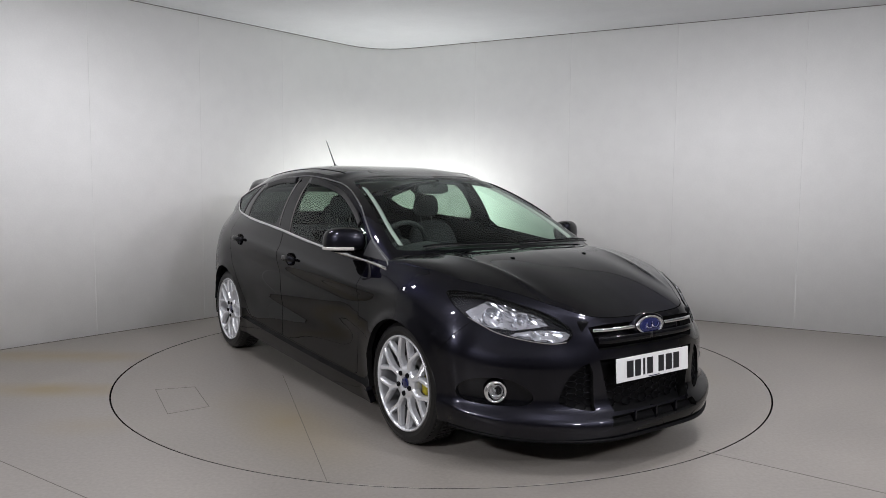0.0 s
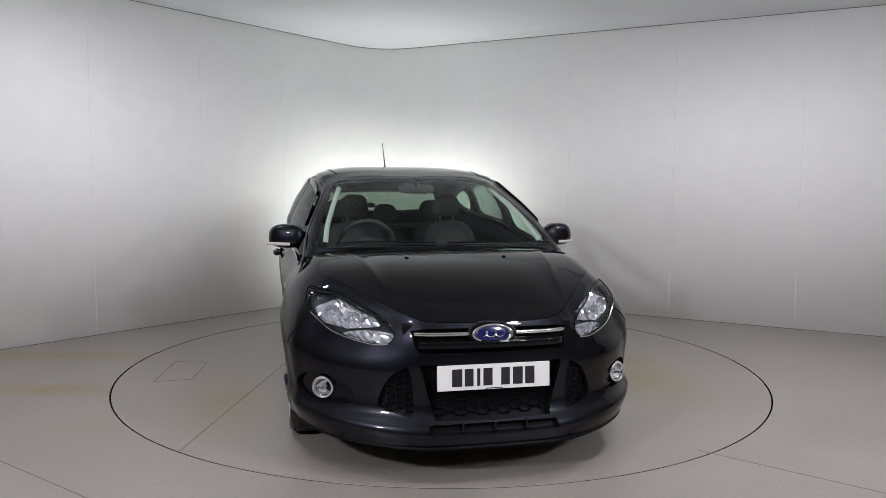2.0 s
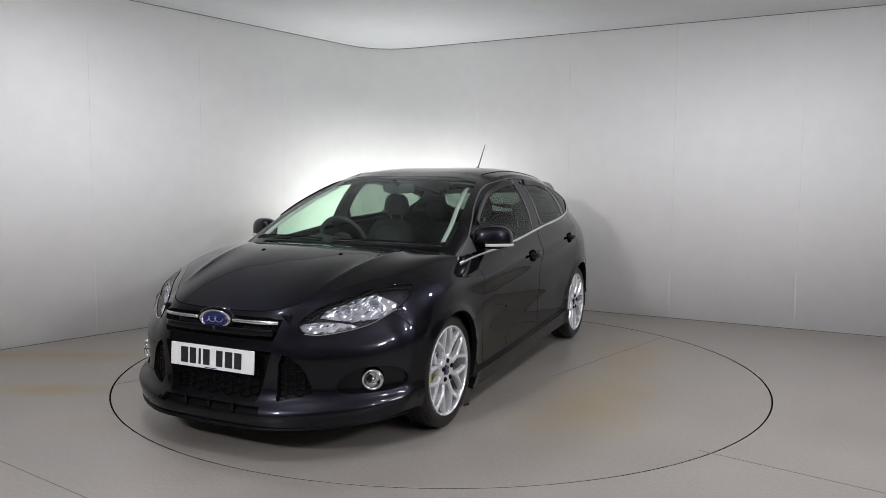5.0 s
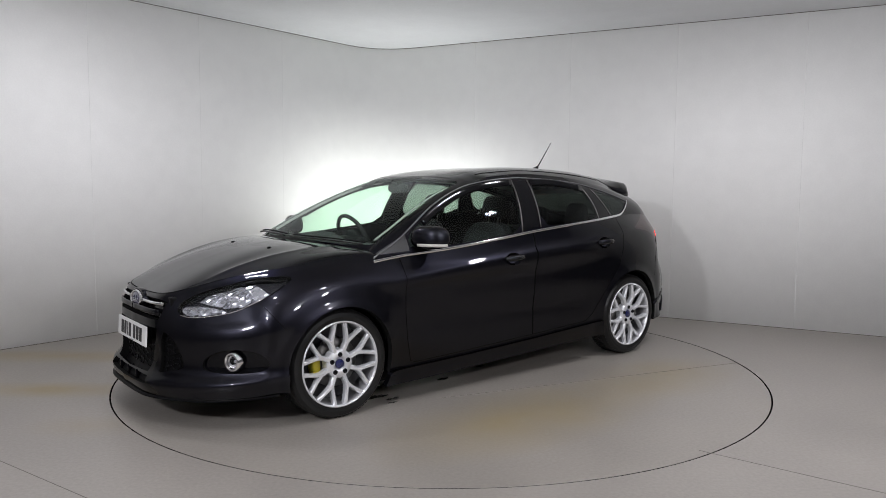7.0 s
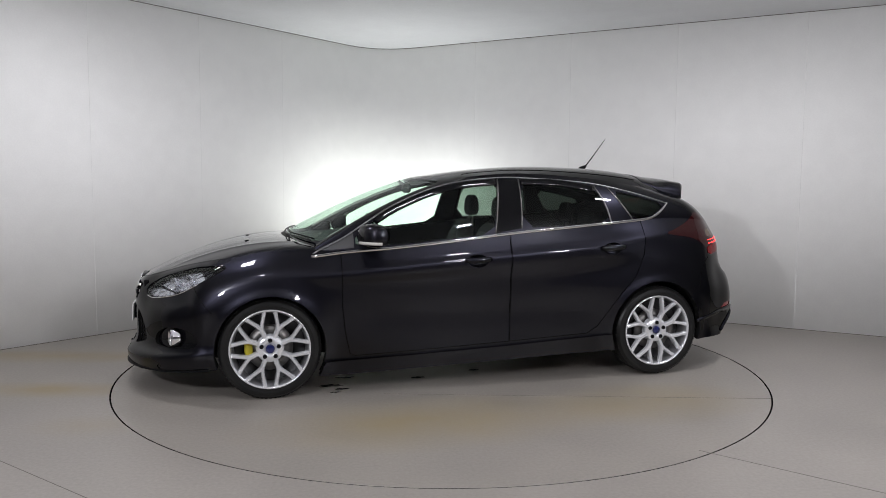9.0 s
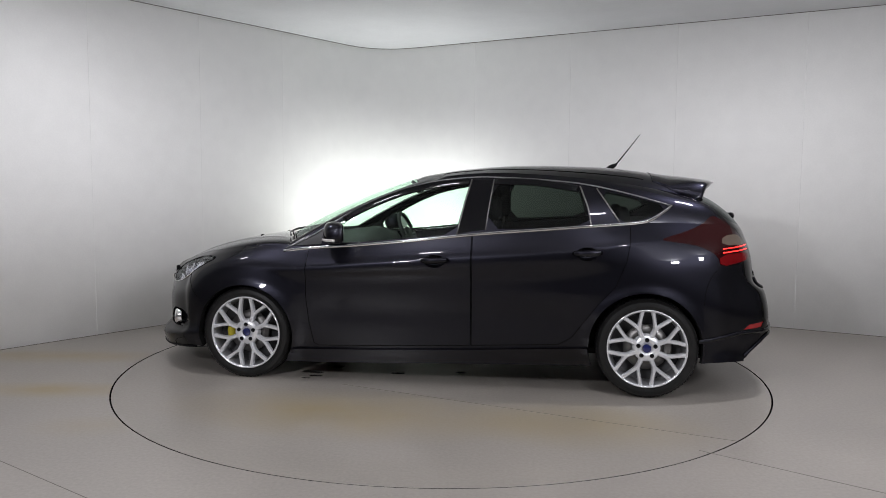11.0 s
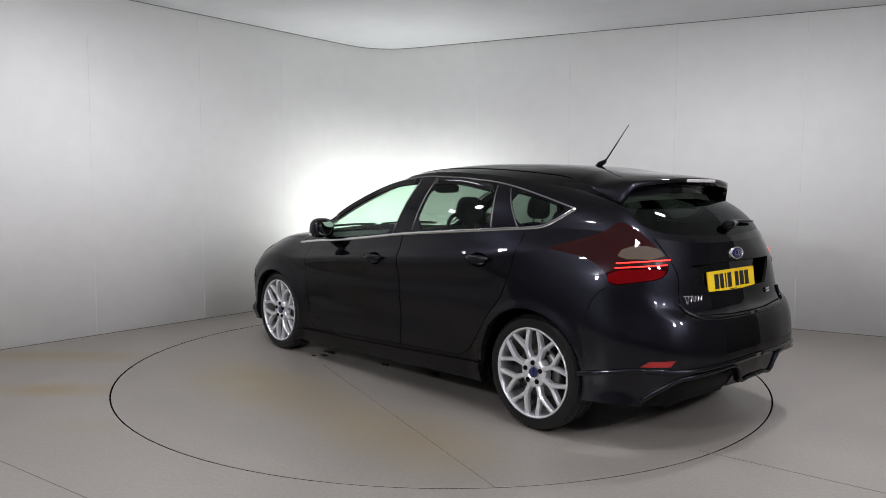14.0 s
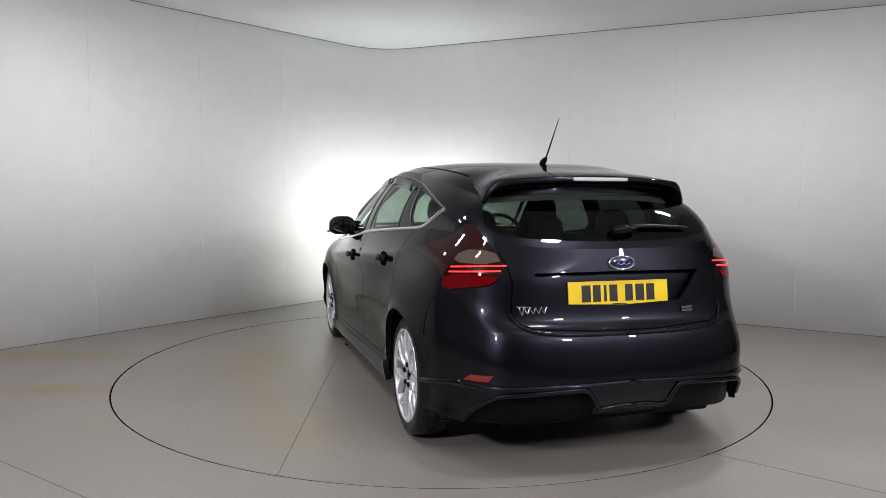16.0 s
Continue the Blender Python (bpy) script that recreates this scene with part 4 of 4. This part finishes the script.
# joints between bumpers and wings
for pts in ([(1.765, .690), (1.735, .640), (1.70, .590), (1.66, .545)], [(-1.745, .822), (-1.70, .775), (-1.668, .70), (-1.655, .60)]):
    pair("shut_line", strip(bmesh.new(), [on_side(x, z, 0.0012) for x, z in spline(pts, 5)], 0.004, Vector((1, 0, .3)), 0.0006), GAP)
b = bmesh.new()
tube(b, [(-1.72, -.28, .235), (-1.74, -.30, .235), (-1.80, -.55, .235), (-1.82, -.60, .235)], [.06, .085, .085, .06], 18, flat=.8)
put("silencer", b, DARKMETAL, car)


# ---- number plates: bars stand for the characters ----
def number_plate(m, material, label):
    b = bmesh.new()
    box(b, -.262, .262, -.0565, .0565, -.004, .004, .0018, m)
    bmesh.ops.recalc_face_normals(b, faces=b.faces)
    pl = put("number_plate", b, material, car, label, smooth=False)
    xs = [-.172, -.117, -.073, -.030, .052, .110, .167]
    ws = [.046, .040, .014, .042, .040, .046, .044]
    for x, w in zip(xs, ws):
        b = bmesh.new()
        box(b, x - w / 2, x + w / 2, -.039, .039, .003, .0052, 0, m)
        bmesh.ops.recalc_face_normals(b, faces=b.faces)
        put("character_bar", b, INK, pl, smooth=False)
    b = bmesh.new()
    box(b, -.04, .04, -.0535, -.0495, .003, .0048, 0, m)
    bmesh.ops.recalc_face_normals(b, faces=b.faces)
    put("maker_bar", b, BLUE, pl, smooth=False)
    b = bmesh.new()
    box(b, -.20, .20, -.05, .05, -.05, -.003, .004, m)
    bmesh.ops.recalc_face_normals(b, faces=b.faces)
    put("plate_holder", b, TRIM, pl, smooth=False)


number_plate(Matrix.Translation((2.192, 0, .470)) @ pose(0, 0, 0, 90, 0, 90) @ pose(0, 0, 0, -3), PLATEWHITE, "white number plate with black bars")
number_plate(Matrix.Translation((-1.997, 0, .823)) @ pose(0, 0, 0, 90, 0, -90) @ pose(0, 0, 0, -8), PLATEYELLOW, "yellow number plate with black bars")
rb = on_rear(0.0, .966, 0.004)
oval_badge(rb, Vector((-1, 0, .12)).normalized(), .072, .034, car)
b = bmesh.new()
swirl = [on_rear(.512 - .125 * u, .757 + (.013 if u > .2 else .02) * math.cos(u * 31) + .004 * u, .004) for u in np.linspace(0, 1, 48)]
tube(b, swirl, .0028, 6)
tube(b, [on_rear(.520 - .14 * u, .776 - .002 * u, .004) for u in np.linspace(0, .45, 8)], .0026, 6)
put("model_badge", b, CHROME, car, "small chrome script badge")
b = bmesh.new()
for dz in (0, .014):
    box(b, -.035, .035, -.005, .005, -.002, .002, 0, frame_of(on_rear(-.34, .735 + dz, .003), Vector((-1, -.2, .15))))
bmesh.ops.recalc_face_normals(b, faces=b.faces)
put("trim_badge", b, CHROME, car, smooth=False)

# ---- wheels ----
RIM, TYRE = 0.243, 0.314


def spoke(bm, pts, widths, depths):
    """A tapered spoke with a rounded crown along points (radius, angle, height)."""
    rows = []
    c = [Vector((r * math.cos(a), r * math.sin(a), h)) for r, a, h in pts]
    for i, p in enumerate(c):
        d = (c[min(i + 1, len(c) - 1)] - c[max(i - 1, 0)]).normalized()
        s = d.cross(Vector((0, 0, 1))).normalized()
        w, t = widths[i] / 2, depths[i]
        rows.append([bm.verts.new(p + s * w * u + Vector((0, 0, h * t))) for u, h in ((-1.12, -1), (-.95, -.30), (-.50, 0), (.50, 0), (.95, -.30), (1.12, -1))])
    for r, q in zip(rows, rows[1:]):
        for k in range(6):
            bm.faces.new((r[k], q[k], q[(k + 1) % 6], r[(k + 1) % 6]))
    bm.faces.new(rows[0])
    bm.faces.new(rows[-1])


def build_wheel(yellow):
    """A wheel about the z axis, its outer face towards +z."""
    hub = new("wheel")
    b = bmesh.new()
    lathe(b, [(.238, .068), (.250, .082), (.270, .086), (.292, .082), (.306, .068), (.3125, .050), (TYRE, .022), (TYRE, -.06), (.31, -.085), (.285, -.105), (.25, -.105), (.238, -.09)], 72)
    for k in range(72):
        a = math.tau * k / 72
        for h0, h1 in ((.030, .066), (-.02, .018), (-.08, -.03)):
            m = pose(0, 0, 0, 0, 0, math.degrees(a))
            box(b, TYRE - .006, TYRE + (.0012 if h0 < .03 else -.004), -.0085, .0085, h0, h1, 0, m)
    bmesh.ops.recalc_face_normals(b, faces=b.faces)
    tyre = put("tyre", b, RUBBER, hub, "black low-profile tyre")
    for p in tyre.data.polygons:
        p.use_smooth = len(p.vertices) == 4 and p.area > 6e-4
    b = bmesh.new()
    lathe(b, [(.246, .074), (.2465, .083), (.242, .086), (.236, .083), (.233, .070)], 72)
    rim_ob = put("rim", b, ALLOY, hub, "silver multi-spoke alloy rim")
    b = bmesh.new()
    lathe(b, [(.234, .071), (.224, .050), (.218, -.02), (.224, -.08), (.243, -.09)], 72)
    put("barrel", b, BARREL, rim_ob)
    b = bmesh.new()
    for k in range(8):
        a = math.tau * (k + .5) / 8
        spoke(b, [(.050, a, .066), (.085, a, .069), (.115, a, .0735), (.150, a, .077)], [.060, .031, .028, .034], [.034, .034, .034, .034])
        for s in (-1, 1):
            spoke(b, [(.130, a + s * .022, .0745), (.155, a + s * .085, .0772), (.185, a + s * .165, .0787), (.213, a + s * .222, .0792), (.241, a + s * .258, .078)], [.022, .023, .0225, .0235, .030], [.034, .034, .032, .028, .024])
    bmesh.ops.recalc_face_normals(b, faces=b.faces)
    sp = put("spokes", b, ALLOY, rim_ob)
    for p in sp.data.polygons:
        p.use_smooth = False
    b = bmesh.new()
    lathe(b, [(.088, .02), (.084, .056), (.078, .067), (.050, .070), (.036, .066), (.033, .060), (0, .060)], 40)
    put("hub_plate", b, ALLOY, rim_ob)
    b = bmesh.new()
    lathe(b, [(.028, .058), (.0265, .069), (.024, .0705), (0, .071)], 32)
    put("centre_cap", b, BLUE, rim_ob, "blue centre cap")
    for k in range(5):
        a = math.tau * (k + .75) / 5
        b = bmesh.new()
        m = pose(.054 * math.cos(a), .054 * math.sin(a), 0)
        lathe(b, [(.0135, .050), (.0135, .0745), (.0115, .077), (.0085, .071), (0, .071)], 12, m)
        put("wheel_nut", b, TRIM, rim_ob)
    b = bmesh.new()
    lathe(b, [(.05, .0), (.05, .012), (.142, .012), (.142, -.012), (.05, -.012)], 48)
    put("brake_disc", b, STEEL, hub)
    b = bmesh.new()
    lathe(b, [(.0, -.03), (.20, -.03), (.217, -.02)], 40)
    put("dust_shield", b, DARKMETAL, hub)
    b = bmesh.new()
    lathe(b, [(.105, .014), (.108, .030), (.145, .034), (.155, .026), (.155, -.02), (.105, -.02)], 12, pose(0, 0, 0, 0, 0, -14 if yellow else 165), arc=radians(40), closed=True)
    bmesh.ops.recalc_face_normals(b, faces=b.faces)
    put("caliper", b, YELLOW if yellow else STEEL, hub)
    return hub


front_wheel, rear_wheel = build_wheel(True), build_wheel(False)
for hub in (front_wheel, rear_wheel):
    hub.parent = car
spots = ((1.323, .80, .311, front_wheel), (-1.325, .785, .316, rear_wheel))
for x, y, z, hub in spots:
    # the axle points to the left for left wheels and to the right for right wheels
    hub.matrix_basis = pose(x, y, z, -90, 0, 0)
    copy_thing(hub, pose(x, -y, z, 90, 0, 0))
for x, r in ((1.318, .345), (-1.312, .356)):
    b = bmesh.new()
    lathe(b, [(r, .08), (r, -.24), (.1, -.25)], 36, pose(x, .78, .315, -90, 0, 0) @ pose(0, 0, 0, 0, 0, 170), arc=radians(200))
    pair("wheel_housing", b, TRIM)
b = bmesh.new()
box(b, -1.95, 2.10, -.56, .56, .20, .26, .02)
box(b, -.92, .92, -.84, .84, .175, .24, .02)
bmesh.ops.recalc_face_normals(b, faces=b.faces)
put("underbody", b, TRIM, car, smooth=False)
b = bmesh.new()
for x in (1.323, -1.325):
    tube(b, [(x, -.74, .31), (x, .74, .31)], .035, 10)
put("axle", b, DARKMETAL, car)

# ---- door handles and mirrors ----
for x, z in HANDLES:
    p = on_side(x, z)
    b = bmesh.new()
    lathe(b, [(1.06, .003), (1.0, .001), (.9, -.010), (.7, -.020), (.4, -.026), (0, -.028)], 28, frame_of(p + Vector((0, 0, -.002)), SKIN.find_nearest(p)[1]) @ Matrix.Diagonal((.066, .040, 1, 1)))
    pair("handle_cup", b, PAINT)
    b = bmesh.new()
    n = 9
    tube(b, [(x + .088 - .176 * k / (n - 1), p.y + .010 + .026 * math.sin(math.pi * k / (n - 1)) ** .6, z + .004 + .006 * k / (n - 1)) for k in range(n)], [.010, .014, .0155, .016, .016, .016, .0155, .014, .010], 12, flat=1.25)
    pair("door_handle", b, PAINT)


def egg(bm, c, a, b_, d, power=2.6, nu=28, nv=18, squash=0.0):
    """A rounded box; squash narrows it towards its top."""
    def sp(v):
        return math.copysign(abs(v) ** (2 / power), v)
    rows = []
    for j in range(nv + 1):
        ph = -math.pi / 2 + math.pi * j / nv
        row = []
        for i in range(nu):
            th = math.tau * i / nu
            z = sp(math.sin(ph))
            k = 1 - squash * (z + 1) / 2
            row.append(bm.verts.new((c[0] + a * sp(math.cos(ph)) * sp(math.cos(th)) * k, c[1] + b_ * sp(math.cos(ph)) * sp(math.sin(th)) * k, c[2] + d * z)))
        rows.append(row)
    for r, q in zip(rows, rows[1:]):
        for i in range(nu):
            bm.faces.new((r[i], r[(i + 1) % nu], q[(i + 1) % nu], q[i]))
    bmesh.ops.remove_doubles(bm, verts=[v for r in (rows[0], rows[-1]) for v in r], dist=1e-6)
    return bm


for side in (1, -1):
    def sided(b):
        return b if side > 0 else flipped(b)
    b = egg(bmesh.new(), (0, 0, 0), .082, .115, .073, 2.7, squash=.12)
    for v in b.verts:
        v.co.x = max(v.co.x, -.062)
        v.co.x -= v.co.y * .32
        v.co += Vector((.690, .880, 1.003))
    mirror_ob = put("door_mirror", sided(b), PAINT, car, "black door mirror with a clear indicator strip")
    b = bmesh.new()
    tube(b, [(.74, .77, .930), (.72, .815, .945), (.70, .86, .962)], [.030, .026, .030], 12, flat=.7)
    put("mirror_arm", sided(b), TRIM, mirror_ob)
    b = strip(bmesh.new(), [Vector((.690 + .083 * math.cos(a) * .98 - (.112 * math.sin(a)) * .32, .880 + .117 * math.sin(a), .958)) for a in np.linspace(-.15, 1.62, 12)], 0.018, Vector((0, 0, 1)), 0.004)
    put("indicator_strip", sided(b), plain("clear_indicator", (.50, .48, .45), .12, coat=1.0) if side > 0 else bpy.data.materials["clear_indicator"], mirror_ob)
    b = bmesh.new()
    lathe(b, [(0, 0), (.9, .0), (1, -.002)], 28, Matrix.Translation((.626 + .0, .882, 1.004)) @ pose(0, 0, -0, 0, -90, 18) @ Matrix.Diagonal((.056, .095, 1, 1)))
    bmesh.ops.recalc_face_normals(b, faces=b.faces)
    put("mirror_face", sided(b), MIRROR, mirror_ob)

# ---- roof spoiler, aerial, wipers, washers ----
b = bmesh.new()
rows = []
for k in range(41):
    f = -1 + 2 * k / 40
    f = math.copysign(abs(f) ** 0.8, f)
    y, e = .562 * f, abs(f)
    xt = -1.80 + .105 * e * e + .03 * e ** 8
    zt = 1.372 - .030 * e * e - .078 * max(0, (e - .86) / .14) ** 2
    r0, r1 = on_top(-1.36, y * .92), on_top(-1.47, y * .96)
    z1 = max(r1.z, zt - .01)
    row = [(-1.36, y * .92, r0.z + .003), (-1.47, y * .96, z1 + .008), (-1.59, y * .99, (z1 + zt) / 2 + .010), (xt + .02, y, zt + .001), (xt, y, zt - .008), (xt + .004, y, zt - .026 - .022 * e ** 6), (xt + .09, y * .99, zt - .050 - .018 * e ** 6), (-1.57, y * .97, zt - .075), (-1.47, y * .95, r1.z - .02)]
    rows.append([b.verts.new(p) for p in row])
for r, q in zip(rows, rows[1:]):
    for k in range(8):
        b.faces.new((r[k], q[k], q[k + 1], r[k + 1]))
b.faces.new(rows[0])
b.faces.new(rows[-1][::-1])
bmesh.ops.recalc_face_normals(b, faces=b.faces)
spoiler = put("roof_spoiler", b, PAINT, car, "black roof spoiler over the rear window")
b = bmesh.new()
box(b, -1.808, -1.785, -.145, .145, 1.346, 1.364, .004)
bmesh.ops.recalc_face_normals(b, faces=b.faces)
put("high_brake_lamp", b, plain("pale_lamp_lens", (.55, .52, .52), .15, coat=1.0), spoiler)
b = bmesh.new()
tube(b, [(-1.09, 0, 1.444), (-1.115, 0, 1.458), (-1.145, 0, 1.472), (-1.158, 0, 1.482)], [.012, .018, .014, .008], 12)
aerial = put("aerial", b, TRIM, car, "thin whip aerial on the roof")
b = bmesh.new()
tube(b, [(-1.150, 0, 1.474), (-1.195, 0, 1.530), (-1.315, 0, 1.690)], [.0048, .0045, .0022], 8)
put("mast", b, TRIM, aerial)
for pts in ([(1.17, -.05, .990), (1.15, -.25, .996), (1.10, -.50, .992), (1.085, -.60, .982)], [(1.165, .02, .990), (1.17, .25, .992), (1.12, .50, .988), (1.04, .70, .975)]):
    b = bmesh.new()
    sp_ = [Vector(p) for p in spline(pts, 4)]
    tube(b, sp_, .005, 6)
    w = put("front_wiper", b, TRIM, car, "black windscreen wiper")
    b = strip(bmesh.new(), [p + Vector((.02, 0, -.010)) for p in sp_], .008, Vector((1, 0, .3)), .005)
    put("blade", b, RUBBER, w)
b = bmesh.new()
rows = []
for k in range(25):
    y = -.69 + 1.38 * k / 24
    p = Vector((1.215 - .19 * (abs(y) / .7) ** 2.2, y, .962 - .03 * (abs(y) / .7) ** 2))
    rows.append([b.verts.new(p + Vector(q)) for q in ((.015, 0, -.014), (.0, 0, .004), (-.06, 0, .018), (-.075, 0, -.01))])
for r, q in zip(rows, rows[1:]):
    for k in range(3):
        b.faces.new((r[k], q[k], q[k + 1], r[k + 1]))
bmesh.ops.recalc_face_normals(b, faces=b.faces)
put("cowl_panel", b, TRIM, car)
for s in (-1, 1):
    p = on_top(1.457, s * .269)
    b = egg(bmesh.new(), (p.x, p.y, p.z + .001), .015, .012, .005, 2.2, 12, 8)
    put("washer_jet", b, TRIM, car)
b = bmesh.new()
tube(b, [(-1.955, .02, 1.112), (-1.965, -.02, 1.118), (-1.955, -.10, 1.122)], [.020, .026, .018], 12)
rw = put("rear_wiper", b, GLOSSTRIM, car, "black rear wiper")
b = bmesh.new()
tube(b, [on_rear(y, z, .016) for y, z in spline([(-.06, 1.118), (-.20, 1.122), (-.33, 1.116), (-.42, 1.112)], 4)], [.015, .0148, .0145, .014, .0135, .013, .0125, .012, .0112, .0105, .0095, .008, .006], 8, flat=.7)
put("blade", b, RUBBER, rw)

# ---- inside ----
b = bmesh.new()
rows = []
for k in range(29):
    f = -1 + 2 * k / 28
    y = .74 * f
    hump = .045 * math.exp(-((y + .36) / .16) ** 2)
    cx = 1.14 - .12 * f * f
    rows.append([b.verts.new(p) for p in ((cx, y, .935), (.95, y, .945), (.75, y, .935 + hump), (.66, y, .92 + hump), (.62, y, .87), (.63, y, .70), (.70, y, .55))])
for r, q in zip(rows, rows[1:]):
    for k in range(6):
        b.faces.new((r[k], q[k], q[k + 1], r[k + 1]))
bmesh.ops.recalc_face_normals(b, faces=b.faces)
put("dashboard", b, DASH, car)
m = Matrix.Translation((.46, -.36, .915)) @ pose(0, 0, 0, 0, -66, 0)
b = bmesh.new()
ringp = [m @ Vector((.185 * math.cos(math.tau * k / 40), .185 * math.sin(math.tau * k / 40), 0)) for k in range(41)]
tube(b, ringp, .0155, 10, cap=False)
wheel_ob = put("steering_wheel", b, DASH, car, "dark three-spoke steering wheel")
b = egg(bmesh.new(), (0, 0, 0), .07, .075, .02, 2.6)
for v in b.verts:
    v.co = m @ v.co
put("airbag_cover", b, DASH, wheel_ob)
b = bmesh.new()
for a in (90, -90, 180):
    tube(b, [m @ Vector((.05 * math.cos(radians(a)), .05 * math.sin(radians(a)), 0)), m @ Vector((.18 * math.cos(radians(a)), .18 * math.sin(radians(a)), 0))], .014, 8)
put("wheel_spokes", b, DARKMETAL, wheel_ob)
b = egg(bmesh.new(), (.30, .0, 1.295), .018, .125, .036, 3.2)
mir = put("rear_view_mirror", b, DASH, car)
b = bmesh.new()
tube(b, [(.30, 0, 1.31), (.36, 0, 1.345)], .012, 8)
put("mirror_stem", b, DASH, mir)


def seat(x, y, back_top, w, lean, grey):
    """A car seat with cushion, backrest and headrest."""
    b = egg(bmesh.new(), (x + .22, y, .50), .29, w, .085, 3.5)
    s = put("seat", b, CLOTH, car, "dark cloth seat with a headrest")
    h = back_top - .55
    b = egg(bmesh.new(), (0, 0, 0), .075, w, h / 2, 3.4, squash=.16)
    for v in b.verts:
        v.co = Matrix.Translation((x - .10 - lean * h / 2, y, .55 + h / 2)) @ pose(0, 0, 0, 0, -math.degrees(math.atan(lean)), 0) @ v.co
    put("backrest", b, CLOTH, s)
    b = egg(bmesh.new(), (0, 0, 0), .081, w * .62, h * .36, 3.4, squash=.1)
    for v in b.verts:
        v.co = Matrix.Translation((x - .09 - lean * h / 2, y, .56 + h / 2)) @ pose(0, 0, 0, 0, -math.degrees(math.atan(lean)), 0) @ v.co
    put("seat_panel", b, grey, s)
    hx = x - .12 - lean * (h + .09)
    b = egg(bmesh.new(), (hx, y, back_top + .105), .05, .115, .085, 3.0, squash=.18)
    hr = put("headrest", b, CLOTH, s)
    for dy in (-.05, .05):
        b = bmesh.new()
        tube(b, [(hx + .01, y + dy, back_top - .05), (hx, y + dy, back_top + .06)], .006, 6)
        put("headrest_post", b, STEEL, hr)


for y in (-.36, .36):
    seat(-.02, y, 1.055, .235, .30, GREYCLOTH)
for y in (-.42, 0, .42):
    seat(-.86, y, .995 if y else .96, .21 if y else .19, .38, CLOTH)
b = bmesh.new()
box(b, -1.72, -1.22, -.62, .62, .93, .955, .01)
bmesh.ops.recalc_face_normals(b, faces=b.faces)
put("parcel_shelf", b, CLOTH, car)


# ---- movement: the turntable carries the car round ----
def motions():
    rows_t, rows_c = [], []
    for t, a in TURN:
        rows_t.append((t, pose(0, 0, 0, 0, 0, a)))
        rows_c.append((t, pose(0, 0, 0, 0, 0, a) @ pose(*CAR_ON_TABLE, 0)))
    walk(turntable, rows_t)
    walk(car, rows_c)


motions()
